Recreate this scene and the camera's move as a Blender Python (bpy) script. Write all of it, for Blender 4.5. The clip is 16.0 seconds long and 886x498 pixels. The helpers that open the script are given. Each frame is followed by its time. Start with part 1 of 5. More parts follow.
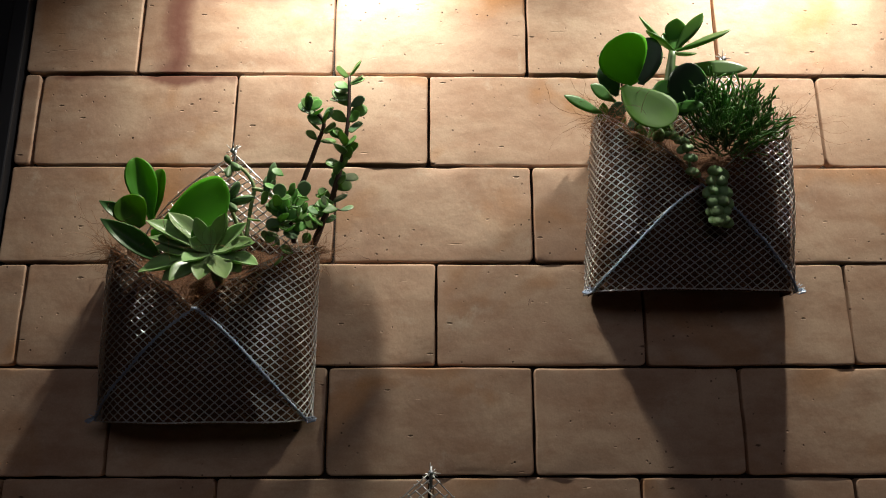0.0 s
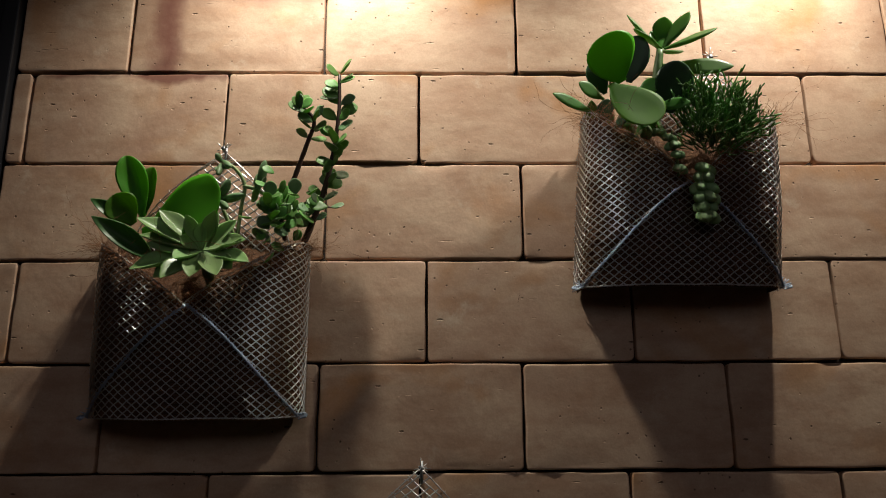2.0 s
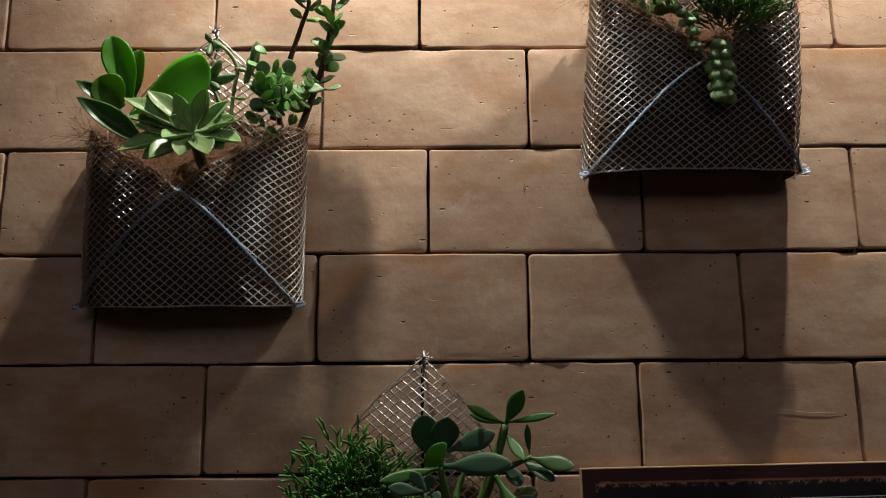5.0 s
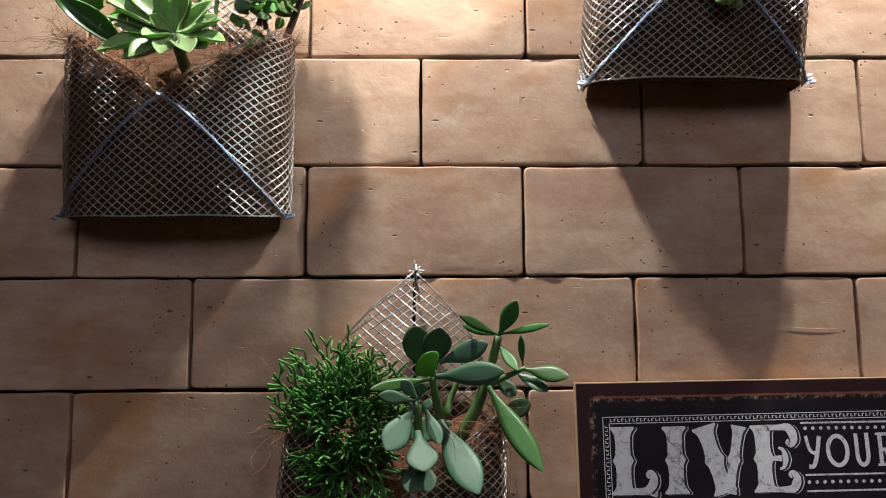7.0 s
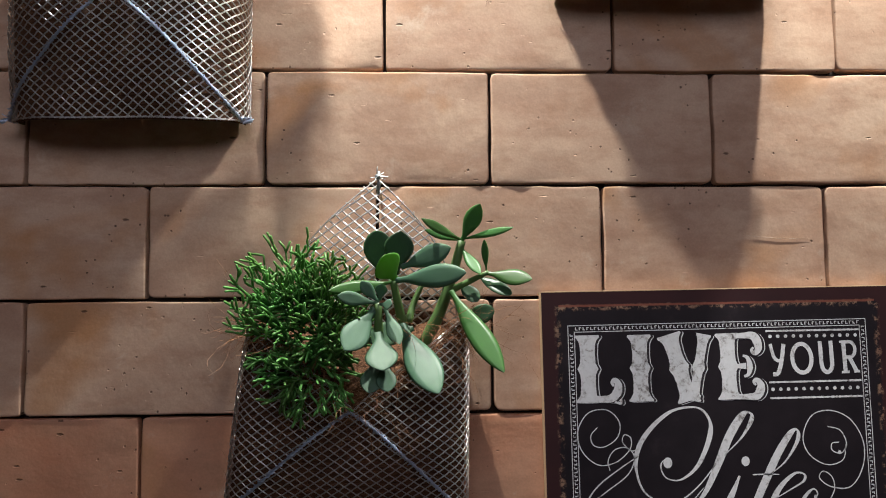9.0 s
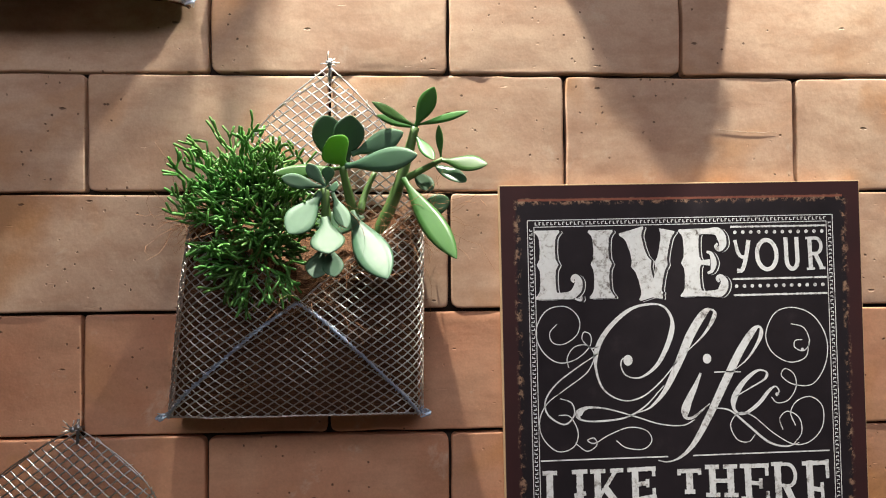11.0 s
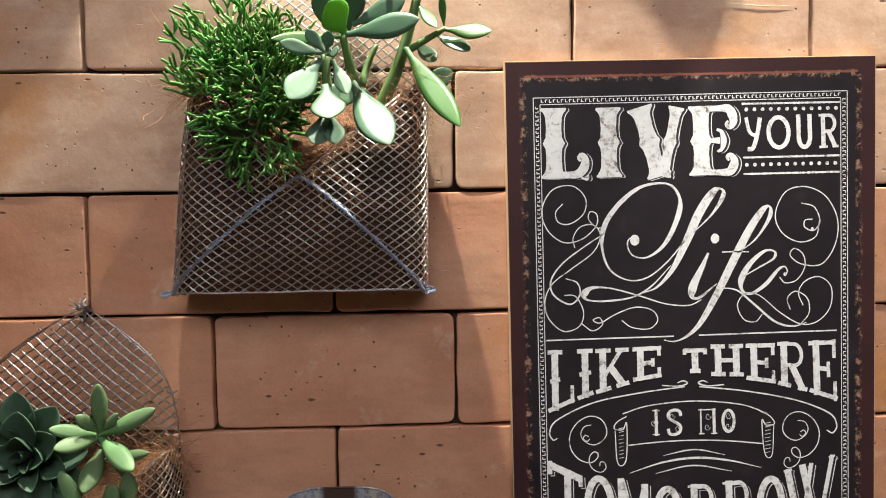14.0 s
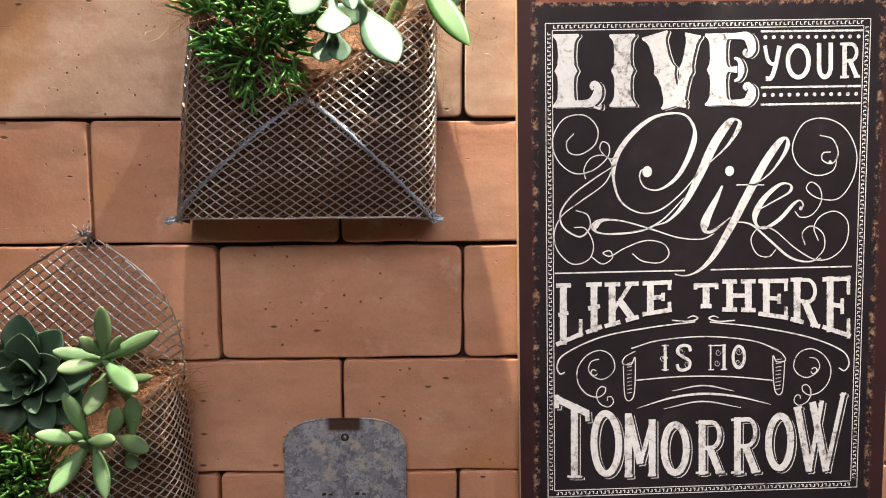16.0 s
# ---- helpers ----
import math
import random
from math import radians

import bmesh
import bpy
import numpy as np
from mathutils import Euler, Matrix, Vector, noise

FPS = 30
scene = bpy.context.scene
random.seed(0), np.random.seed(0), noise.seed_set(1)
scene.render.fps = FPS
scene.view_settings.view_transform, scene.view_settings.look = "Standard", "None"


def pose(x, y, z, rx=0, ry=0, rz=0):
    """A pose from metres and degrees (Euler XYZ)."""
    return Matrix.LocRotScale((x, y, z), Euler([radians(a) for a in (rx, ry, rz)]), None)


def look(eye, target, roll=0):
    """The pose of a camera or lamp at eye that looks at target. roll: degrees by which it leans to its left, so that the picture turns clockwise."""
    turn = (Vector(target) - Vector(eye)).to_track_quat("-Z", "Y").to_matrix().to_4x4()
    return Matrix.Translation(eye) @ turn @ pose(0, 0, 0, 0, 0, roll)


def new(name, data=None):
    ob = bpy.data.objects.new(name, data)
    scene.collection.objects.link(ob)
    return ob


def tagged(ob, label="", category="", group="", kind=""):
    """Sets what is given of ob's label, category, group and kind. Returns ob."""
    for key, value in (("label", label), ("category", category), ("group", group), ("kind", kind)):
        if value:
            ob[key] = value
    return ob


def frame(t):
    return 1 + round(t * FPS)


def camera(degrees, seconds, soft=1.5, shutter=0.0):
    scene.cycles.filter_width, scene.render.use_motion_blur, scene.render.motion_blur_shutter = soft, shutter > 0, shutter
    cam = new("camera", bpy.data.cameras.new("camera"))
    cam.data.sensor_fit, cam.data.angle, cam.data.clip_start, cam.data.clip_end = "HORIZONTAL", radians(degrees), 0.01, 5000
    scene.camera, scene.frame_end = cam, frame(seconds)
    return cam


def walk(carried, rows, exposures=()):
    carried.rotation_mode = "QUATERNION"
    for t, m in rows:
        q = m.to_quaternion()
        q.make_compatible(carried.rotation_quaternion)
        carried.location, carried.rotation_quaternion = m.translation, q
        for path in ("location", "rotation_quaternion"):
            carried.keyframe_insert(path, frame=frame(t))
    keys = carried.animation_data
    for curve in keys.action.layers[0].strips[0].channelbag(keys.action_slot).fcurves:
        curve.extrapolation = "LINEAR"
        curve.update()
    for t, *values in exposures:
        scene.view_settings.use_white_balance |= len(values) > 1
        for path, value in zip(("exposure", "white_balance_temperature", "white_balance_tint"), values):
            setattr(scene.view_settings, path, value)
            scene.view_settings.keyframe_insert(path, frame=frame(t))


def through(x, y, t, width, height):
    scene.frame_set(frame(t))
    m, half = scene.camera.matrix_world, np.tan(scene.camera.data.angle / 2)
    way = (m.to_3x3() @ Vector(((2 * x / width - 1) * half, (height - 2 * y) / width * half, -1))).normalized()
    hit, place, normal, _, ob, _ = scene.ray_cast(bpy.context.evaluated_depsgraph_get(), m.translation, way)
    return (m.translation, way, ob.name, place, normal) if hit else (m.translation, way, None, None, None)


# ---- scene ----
cam = camera(59.4, 16.0, soft=1.0)
# rows: seconds, eye, target, roll; the brick wall's face is y = 0 and the room lies at negative y
EXPOSURES = [(0.0, -0.3, 6300, 10), (1.5, -0.55, 6350, 10), (2.5, -0.7, 6400, 11), (3.5, -0.45, 6450, 11), (4.0, -0.25, 6450, 11), (6.5, 0.75, 5950, 12), (7.0, 1.2, 5900, 13), (7.5, 1.2, 5900, 13), (8.5, 1.6, 5900, 13), (9.0, 1.75, 5950, 13), (11.5, 2.5, 6350, 9), (12.5, 2.5, 6350, 9), (13.5, 2.68, 6350, 9), (14.5, 3.0, 6500, 11), (16.0, 3.12, 6700, 14)]
PATH = [
    (0.0, (-0.001, -0.962, 1.791), (0.021, 0.97, 2.306), -0.1),
    (0.5, (0.003, -0.968, 1.792), (0.032, 0.961, 2.318), -0.4),
    (1.0, (0.007, -0.973, 1.795), (0.05, 0.954, 2.33), -0.6),
    (1.5, (0.006, -0.969, 1.79), (0.053, 0.957, 2.324), -0.6),
    (2.0, (0.004, -0.967, 1.784), (0.041, 0.964, 2.302), -0.4),
    (2.5, (0.002, -0.959, 1.774), (0.025, 0.977, 2.272), -0.2),
    (3.0, (-0.001, -0.954, 1.77), (0.014, 0.989, 2.245), -0.1),
    (3.5, (0.001, -0.947, 1.76), (0.013, 1.0, 2.218), -0.3),
    (4.0, (0.006, -0.939, 1.749), (0.023, 1.015, 2.177), -0.5),
    (6.5, (0.012, -0.892, 1.695), (0.034, 1.086, 1.989), -0.3),
    (7.0, (0.013, -0.886, 1.682), (0.043, 1.097, 1.944), -0.3),
    (7.5, (0.017, -0.876, 1.669), (0.049, 1.11, 1.899), -0.5),
    (8.0, (0.019, -0.875, 1.656), (0.06, 1.113, 1.868), -0.5),
    (8.5, (0.026, -0.871, 1.641), (0.074, 1.12, 1.833), -0.4),
    (9.0, (0.035, -0.862, 1.627), (0.107, 1.13, 1.784), -0.4),
    (11.5, (0.071, -0.823, 1.547), (0.182, 1.173, 1.565), -0.4),
    (12.0, (0.072, -0.821, 1.534), (0.176, 1.177, 1.529), -0.6),
    (12.5, (0.071, -0.82, 1.524), (0.162, 1.178, 1.501), -0.7),
    (13.0, (0.07, -0.817, 1.516), (0.157, 1.18, 1.465), -0.7),
    (13.5, (0.072, -0.818, 1.504), (0.154, 1.179, 1.432), -0.8),
    (14.0, (0.073, -0.819, 1.496), (0.156, 1.176, 1.391), -0.7),
    (14.5, (0.074, -0.817, 1.482), (0.15, 1.179, 1.368), -0.6),
    (15.0, (0.075, -0.815, 1.476), (0.147, 1.179, 1.347), -0.5),
    (15.5, (0.078, -0.816, 1.467), (0.136, 1.178, 1.311), -0.3),
    (16.0, (0.075, -0.808, 1.457), (0.133, 1.183, 1.268), -0.2),
]
walk(cam, [(t, look(eye, target, roll)) for t, eye, target, roll in PATH], EXPOSURES)


# ---- world and lamps ----
world = bpy.data.worlds.new("world")
scene.world = world
world.use_nodes = True
world.node_tree.nodes["Background"].inputs["Color"].default_value = (0.9, 0.95, 1.0, 1)
world.node_tree.nodes["Background"].inputs["Strength"].default_value = 0.02


def lamp(name, kind, m, energy, colour):
    data = bpy.data.lights.new(name, kind)
    data.energy, data.color = energy, colour
    ob = new(name, data)
    ob.matrix_world = m
    return data


WARM = (1.0, 0.945, 0.79)
for lx, aim, watts in ((-0.12, -0.13, 35), (0.50, 0.44, 35)):
    spot = lamp("spot_lamp", "SPOT", look((lx, -0.16, 2.65), (aim, -0.01, 2.25)), watts, WARM)
    spot.spot_size, spot.spot_blend, spot.shadow_soft_size = radians(115), 1.0, 0.014
room = lamp("room_lamp", "AREA", look((0.1, -2.2, 2.75), (0.1, -1.4, 0.8)), 6.4, (0.98, 0.925, 0.955))
room.shape, room.size, room.size_y = "RECTANGLE", 2.2, 1.2


# ---- materials ----
def node_mat(name):
    m = bpy.data.materials.new(name)
    m.use_nodes = True
    nt = m.node_tree
    return m, nt, nt.nodes["Principled BSDF"]


def nd(nt, kind, **kw):
    n = nt.nodes.new(kind)
    for k, v in kw.items():
        n.inputs[k].default_value = v
    return n


def ramp(nt, fac, stops):
    r = nt.nodes.new("ShaderNodeValToRGB")
    els = r.color_ramp.elements
    while len(els) < len(stops):
        els.new(0.5)
    for e, (p, c) in zip(els, stops):
        e.position, e.color = p, (*c, 1) if len(c) == 3 else c
    nt.links.new(fac, r.inputs["Fac"])
    return r.outputs["Color"]


def mixed(nt, fac, a, b, mode="MIX"):
    n = nt.nodes.new("ShaderNodeMix")
    n.data_type, n.blend_type = "RGBA", mode
    for sock, v in ((n.inputs[0], fac), (n.inputs[6], a), (n.inputs[7], b)):
        if isinstance(v, (int, float)):
            sock.default_value = v
        elif isinstance(v, tuple):
            sock.default_value = (*v, 1)
        else:
            nt.links.new(v, sock)
    return n.outputs[2]


def maths(nt, op, a, b=0.0, clamp=False):
    n = nt.nodes.new("ShaderNodeMath")
    n.operation, n.use_clamp = op, clamp
    for sock, v in zip(n.inputs, (a, b)):
        if isinstance(v, (int, float)):
            sock.default_value = v
        else:
            nt.links.new(v, sock)
    return n.outputs[0]


def noise4(nt, coord, w, scale, detail=4.0, rough=0.55, distort=0.0):
    n = nt.nodes.new("ShaderNodeTexNoise")
    n.noise_dimensions = "4D"
    n.inputs["Scale"].default_value, n.inputs["Detail"].default_value = scale, detail
    n.inputs["Roughness"].default_value, n.inputs["Distortion"].default_value = rough, distort
    nt.links.new(coord, n.inputs["Vector"])
    if isinstance(w, (int, float)):
        n.inputs["W"].default_value = w
    else:
        nt.links.new(w, n.inputs["W"])
    return n.outputs[0]


def bumped(nt, bsdf, height, strength, distance, under=None):
    b = nd(nt, "ShaderNodeBump", Strength=strength, Distance=distance)
    nt.links.new(height, b.inputs["Height"])
    if under is not None:
        nt.links.new(under, b.inputs["Normal"])
    nt.links.new(b.outputs[0], bsdf.inputs["Normal"])
    return b.outputs[0]


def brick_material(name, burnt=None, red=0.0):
    """Hand-made terracotta: pinkish tan with cloudy patches, orange stains, pale lime marks, pits and scratches.
    burnt: 'sides' or 'top' for the two bricks with a dark fired stain."""
    m, nt, b = node_mat(name)
    tc = nt.nodes.new("ShaderNodeTexCoord").outputs["Object"]
    seed = maths(nt, "MULTIPLY", nt.nodes.new("ShaderNodeObjectInfo").outputs["Random"], 57.0)
    rnd = nt.nodes.new("ShaderNodeObjectInfo").outputs["Random"]
    base = ramp(nt, rnd, [(0.0, (0.385, 0.232, 0.158)), (0.35, (0.45, 0.280, 0.190)), (0.7, (0.41, 0.240, 0.165)), (1.0, (0.48, 0.310, 0.212))])
    # red: how far the lower courses' warmer light is mixed into the clay colour
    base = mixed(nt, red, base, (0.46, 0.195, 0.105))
    cloud = noise4(nt, tc, seed, 9.0, 5.0, 0.6, 0.3)
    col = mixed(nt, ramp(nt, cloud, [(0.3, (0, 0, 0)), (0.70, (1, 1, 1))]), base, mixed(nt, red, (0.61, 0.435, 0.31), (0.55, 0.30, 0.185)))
    streak_map = nd(nt, "ShaderNodeMapping")
    streak_map.inputs["Scale"].default_value = (1.0, 1.0, 2.6)
    nt.links.new(tc, streak_map.inputs["Vector"])
    streak = noise4(nt, streak_map.outputs[0], seed, 14.0, 6.0, 0.65)
    col = mixed(nt, ramp(nt, streak, [(0.36, (0.5, 0.5, 0.5)), (0.56, (0, 0, 0))]), col, (0.34, 0.18, 0.105))
    w2 = maths(nt, "ADD", seed, 11.0)
    rust = noise4(nt, tc, w2, 7.0, 3.0, 0.5, 0.6)
    col = mixed(nt, ramp(nt, rust, [(0.55, (0, 0, 0)), (0.70, (0.8, 0.8, 0.8))]), col, (0.44, 0.205, 0.075))
    w3 = maths(nt, "ADD", seed, 23.0)
    lime = noise4(nt, tc, w3, 16.0, 7.0, 0.7, 0.4)
    col = mixed(nt, ramp(nt, lime, [(0.60, (0, 0, 0)), (0.74, (0.7, 0.7, 0.7))]), col, (0.62, 0.50, 0.39))
    grain = noise4(nt, tc, seed, 420.0, 3.0, 0.6)
    col = mixed(nt, 0.2, col, ramp(nt, grain, [(0.25, (0.30, 0.30, 0.30)), (0.75, (0.78, 0.78, 0.78))]), "OVERLAY")
    moved = nd(nt, "ShaderNodeVectorMath")
    nt.links.new(tc, moved.inputs[0])
    nt.links.new(seed, moved.inputs[1])
    vor = nd(nt, "ShaderNodeTexVoronoi", Scale=80.0, Randomness=1.0)
    nt.links.new(moved.outputs[0], vor.inputs["Vector"])
    mask = noise4(nt, tc, w3, 11.0, 2.0)
    torn = maths(nt, "ADD", vor.outputs["Distance"], maths(nt, "MULTIPLY", maths(nt, "SUBTRACT", noise4(nt, tc, seed, 420.0, 3.0), 0.5), 0.22))
    pits = maths(nt, "MULTIPLY", ramp(nt, torn, [(0.07, (1, 1, 1)), (0.12, (0, 0, 0))]), ramp(nt, mask, [(0.50, (0, 0, 0)), (0.56, (1, 1, 1))]))
    nick_map = nd(nt, "ShaderNodeMapping")
    nick_map.inputs["Rotation"].default_value = (0, 0.5, 0)
    nick_map.inputs["Scale"].default_value = (1.0, 1.0, 2.6)
    nt.links.new(moved.outputs[0], nick_map.inputs["Vector"])
    nick = nd(nt, "ShaderNodeTexVoronoi", Scale=21.0, Randomness=1.0)
    nt.links.new(nick_map.outputs[0], nick.inputs["Vector"])
    ragged = maths(nt, "ADD", nick.outputs["Distance"], maths(nt, "MULTIPLY", maths(nt, "SUBTRACT", noise4(nt, tc, seed, 230.0, 3.0), 0.5), 0.10))
    nicks = maths(nt, "MULTIPLY", ramp(nt, ragged, [(0.05, (1, 1, 1)), (0.085, (0, 0, 0))]), ramp(nt, noise4(nt, tc, w2, 14.0, 2.0), [(0.47, (0, 0, 0)), (0.52, (1, 1, 1))]))
    pits = maths(nt, "MAXIMUM", pits, nicks)
    col = mixed(nt, maths(nt, "MULTIPLY", pits, 0.75), col, (0.07, 0.035, 0.02))
    if burnt:
        xyz = nt.nodes.new("ShaderNodeSeparateXYZ")
        nt.links.new(tc, xyz.inputs[0])
        wob = maths(nt, "MULTIPLY", maths(nt, "SUBTRACT", noise4(nt, tc, 3.0, 14.0, 4.0), 0.5), 0.06)
        if burnt == "sides":
            across = maths(nt, "ADD", maths(nt, "ADD", xyz.outputs[0], wob), 0.085)
            band = ramp(nt, maths(nt, "MULTIPLY", maths(nt, "ABSOLUTE", across), 10.0), [(0.0, (0.9, 0.9, 0.9)), (0.12, (0.75, 0.75, 0.75)), (0.3, (0, 0, 0))])
            top = maths(nt, "ADD", maths(nt, "SUBTRACT", xyz.outputs[2], 0.028), wob)
            band2 = ramp(nt, maths(nt, "MULTIPLY", top, 20.0), [(0.1, (0, 0, 0)), (0.7, (0.8, 0.8, 0.8))])
            band = maths(nt, "MAXIMUM", band, band2)
        else:
            top = maths(nt, "ADD", maths(nt, "SUBTRACT", xyz.outputs[2], 0.046), maths(nt, "MULTIPLY", wob, 1.6))
            band = ramp(nt, maths(nt, "MULTIPLY", top, 20.0), [(0.05, (0, 0, 0)), (0.3, (0.85, 0.85, 0.85))])
        col = mixed(nt, band, col, (0.17, 0.062, 0.045))
    nt.links.new(col, b.inputs["Base Color"])
    b.inputs["Roughness"].default_value = 0.62
    b.inputs["Specular IOR Level"].default_value = 0.35
    h1 = bumped(nt, b, cloud, 0.5, 0.004)
    scratch_map = nd(nt, "ShaderNodeMapping")
    scratch_map.inputs["Rotation"].default_value = (0, 0.9, 0)
    scratch_map.inputs["Scale"].default_value = (1.0, 1.0, 9.0)
    nt.links.new(tc, scratch_map.inputs["Vector"])
    scr = noise4(nt, scratch_map.outputs[0], w2, 22.0, 3.0)
    scr_h = maths(nt, "MULTIPLY", ramp(nt, scr, [(0.70, (0, 0, 0)), (0.76, (1, 1, 1))]), 0.5)
    rough_h = maths(nt, "ADD", maths(nt, "MULTIPLY", noise4(nt, tc, seed, 60.0, 5.0, 0.55), 0.3), maths(nt, "MULTIPLY", maths(nt, "ADD", pits, scr_h), -1.0))
    bumped(nt, b, rough_h, 0.7, 0.0024, h1)
    return m


def plain_material(name, colour, rough=0.6, metal=0.0, scale=40.0, vary=0.25, bump=0.0, coat=0.0, spec=0.5):
    """A surface with two scales of soft variation."""
    m, nt, b = node_mat(name)
    tc = nt.nodes.new("ShaderNodeTexCoord").outputs["Object"]
    seed = maths(nt, "MULTIPLY", nt.nodes.new("ShaderNodeObjectInfo").outputs["Random"], 31.0)
    n1 = noise4(nt, tc, seed, scale * 0.2, 3.0)
    n2 = noise4(nt, tc, seed, scale, 5.0, 0.65)
    dark = tuple(c * (1 - vary) for c in colour)
    light = tuple(min(1.0, c * (1 + vary)) for c in colour)
    col = mixed(nt, maths(nt, "MULTIPLY", maths(nt, "ADD", n1, n2), 0.5), dark, light)
    nt.links.new(col, b.inputs["Base Color"])
    b.inputs["Roughness"].default_value, b.inputs["Metallic"].default_value = rough, metal
    b.inputs["Coat Weight"].default_value, b.inputs["Specular IOR Level"].default_value = coat, spec
    if bump:
        bumped(nt, b, n2, bump, 0.002)
    return m


BRICK = brick_material("terracotta_brick")
BRICK_SIDES = brick_material("terracotta_brick_with_fired_side_stain", "sides")
# same clay, with the warm light and white balance low down put into its colour
BRICK_WARM_CAST = brick_material("terracotta_brick_with_warm_light_cast", None, 0.9)
BRICK_TOP = brick_material("terracotta_brick_with_fired_top_stain", "top")
JOINT = plain_material("dark_joint", (0.035, 0.024, 0.018), 0.95, scale=120, vary=0.4, bump=0.4)
BLACK = plain_material("black_steel", (0.012, 0.012, 0.015), 0.45, scale=60, vary=0.3)
ROOM = plain_material("dim_plaster", (0.30, 0.26, 0.22), 0.85, scale=20, vary=0.15, bump=0.1)
FLOOR = plain_material("dark_floor", (0.10, 0.075, 0.055), 0.6, scale=20, vary=0.3)


# ---- mesh helpers ----
def part(name, bm, material, parent, label="", smooth=True):
    """Links a bmesh as one mesh object under a thing or a part."""
    me = bpy.data.meshes.new(name)
    bm.to_mesh(me)
    bm.free()
    if smooth:
        me.polygons.foreach_set("use_smooth", [True] * len(me.polygons))
    me.materials.append(material)
    ob = new(name, me)
    ob.parent = parent
    if label:
        tagged(ob, label)
    return ob


def from_lists(verts, faces):
    bm = bmesh.new()
    me = bpy.data.meshes.new("tmp")
    me.from_pydata(verts, [], faces)
    bm.from_mesh(me)
    bpy.data.meshes.remove(me)
    return bm


class Soup:
    """Collects tubes and sheets into one vertex and face list."""

    def __init__(self):
        self.v, self.f = [], []

    def tube(self, pts, radius, sides=5, taper=1.0, caps=True):
        pts = [Vector(p) for p in pts]
        n, start = len(pts), len(self.v)
        up = Vector((0.123, 0.71, 0.35))
        for i, p in enumerate(pts):
            d = (pts[min(i + 1, n - 1)] - pts[max(i - 1, 0)])
            d = d.normalized() if d.length > 1e-9 else Vector((0, 0, 1))
            a = d.cross(up)
            a = a.normalized() if a.length > 1e-4 else d.orthogonal().normalized()
            b = d.cross(a)
            r = radius[i] if isinstance(radius, (list, tuple)) else radius * (1 + (taper - 1) * i / max(1, n - 1))
            for k in range(sides):
                w = 2 * math.pi * k / sides
                self.v.append(p + a * (r * math.cos(w)) + b * (r * math.sin(w)))
        for i in range(n - 1):
            for k in range(sides):
                q, w = start + i * sides, start + (i + 1) * sides
                self.f.append((q + k, q + (k + 1) % sides, w + (k + 1) % sides, w + k))
        if caps:
            self.f.append(tuple(start + k for k in reversed(range(sides))))
            self.f.append(tuple(start + (n - 1) * sides + k for k in range(sides)))

    def grid(self, fn, nu, nv):
        start = len(self.v)
        for j in range(nv + 1):
            for i in range(nu + 1):
                self.v.append(Vector(fn(i / nu, j / nv)))
        for j in range(nv):
            for i in range(nu):
                a = start + j * (nu + 1) + i
                self.f.append((a, a + 1, a + nu + 2, a + nu + 1))

    def bm(self):
        return from_lists(self.v, self.f)


def box_bm(x0, x1, y0, y1, z0, z1, bevel=0.0):
    bm = bmesh.new()
    bmesh.ops.create_cube(bm, size=1.0)
    for v in bm.verts:
        v.co = Vector((x0 + (v.co.x + 0.5) * (x1 - x0), y0 + (v.co.y + 0.5) * (y1 - y0), z0 + (v.co.z + 0.5) * (z1 - z0)))
    if bevel:
        bmesh.ops.bevel(bm, geom=list(bm.edges), offset=bevel, segments=2, affect="EDGES", profile=0.6)
    return bm


def structure(name, bm, material, label, category, smooth=False):
    return tagged(part(name, bm, material, None, smooth=smooth), label, category, kind="structure")


# ---- the room ----
WALL_L, WALL_R, ROOM_BACK, ROOM_TOP = -0.556, 2.6, -4.5, 3.3
wall = structure("wall_north", box_bm(WALL_L, WALL_R, 0.014, 0.16, 0.0, ROOM_TOP), JOINT, "terracotta brick wall with dark open joints", "wall")
structure("floor", box_bm(-2.6, WALL_R, ROOM_BACK, 0.16, -0.1, 0.0), FLOOR, "dark floor of the room", "floor")
structure("ceiling", box_bm(-2.6, WALL_R, ROOM_BACK, 0.16, ROOM_TOP, ROOM_TOP + 0.1), ROOM, "plain plaster ceiling", "ceiling")
structure("wall_south", box_bm(-2.6, WALL_R, ROOM_BACK - 0.1, ROOM_BACK, 0.0, ROOM_TOP), ROOM, "plain plaster wall behind the camera", "wall")
structure("wall_east", box_bm(WALL_R, WALL_R + 0.1, ROOM_BACK, 0.16, 0.0, ROOM_TOP), ROOM, "plain plaster side wall", "wall")
structure("wall_west", box_bm(-2.7, -2.6, ROOM_BACK, 0.16, 0.0, ROOM_TOP), ROOM, "plain plaster side wall", "wall")
structure("wall_dark_panel", box_bm(-2.6, -0.582, 0.03, 0.16, 0.0, ROOM_TOP), BLACK, "black recessed panel beside the bricks", "wall panel")
structure("trim", box_bm(-0.580, -0.558, -0.012, 0.15, 0.0, ROOM_TOP - 0.002, 0.002), BLACK, "black steel edge strip beside the bricks", "trim")

# ---- planter: a square of wire mesh folded into a pocket ----
WIRE = plain_material("galvanised_wire", (0.54, 0.53, 0.52), 0.32, 1.0, scale=200, vary=0.3)
SEAM = plain_material("bluish_galvanised_wire", (0.40, 0.47, 0.60), 0.40, 0.9, scale=300, vary=0.35)
FIBRE = plain_material("coir_fibre", (0.27, 0.125, 0.055), 0.8, scale=90, vary=0.5)
NAIL = plain_material("grey_steel", (0.30, 0.31, 0.33), 0.45, 0.9, scale=300, vary=0.35)


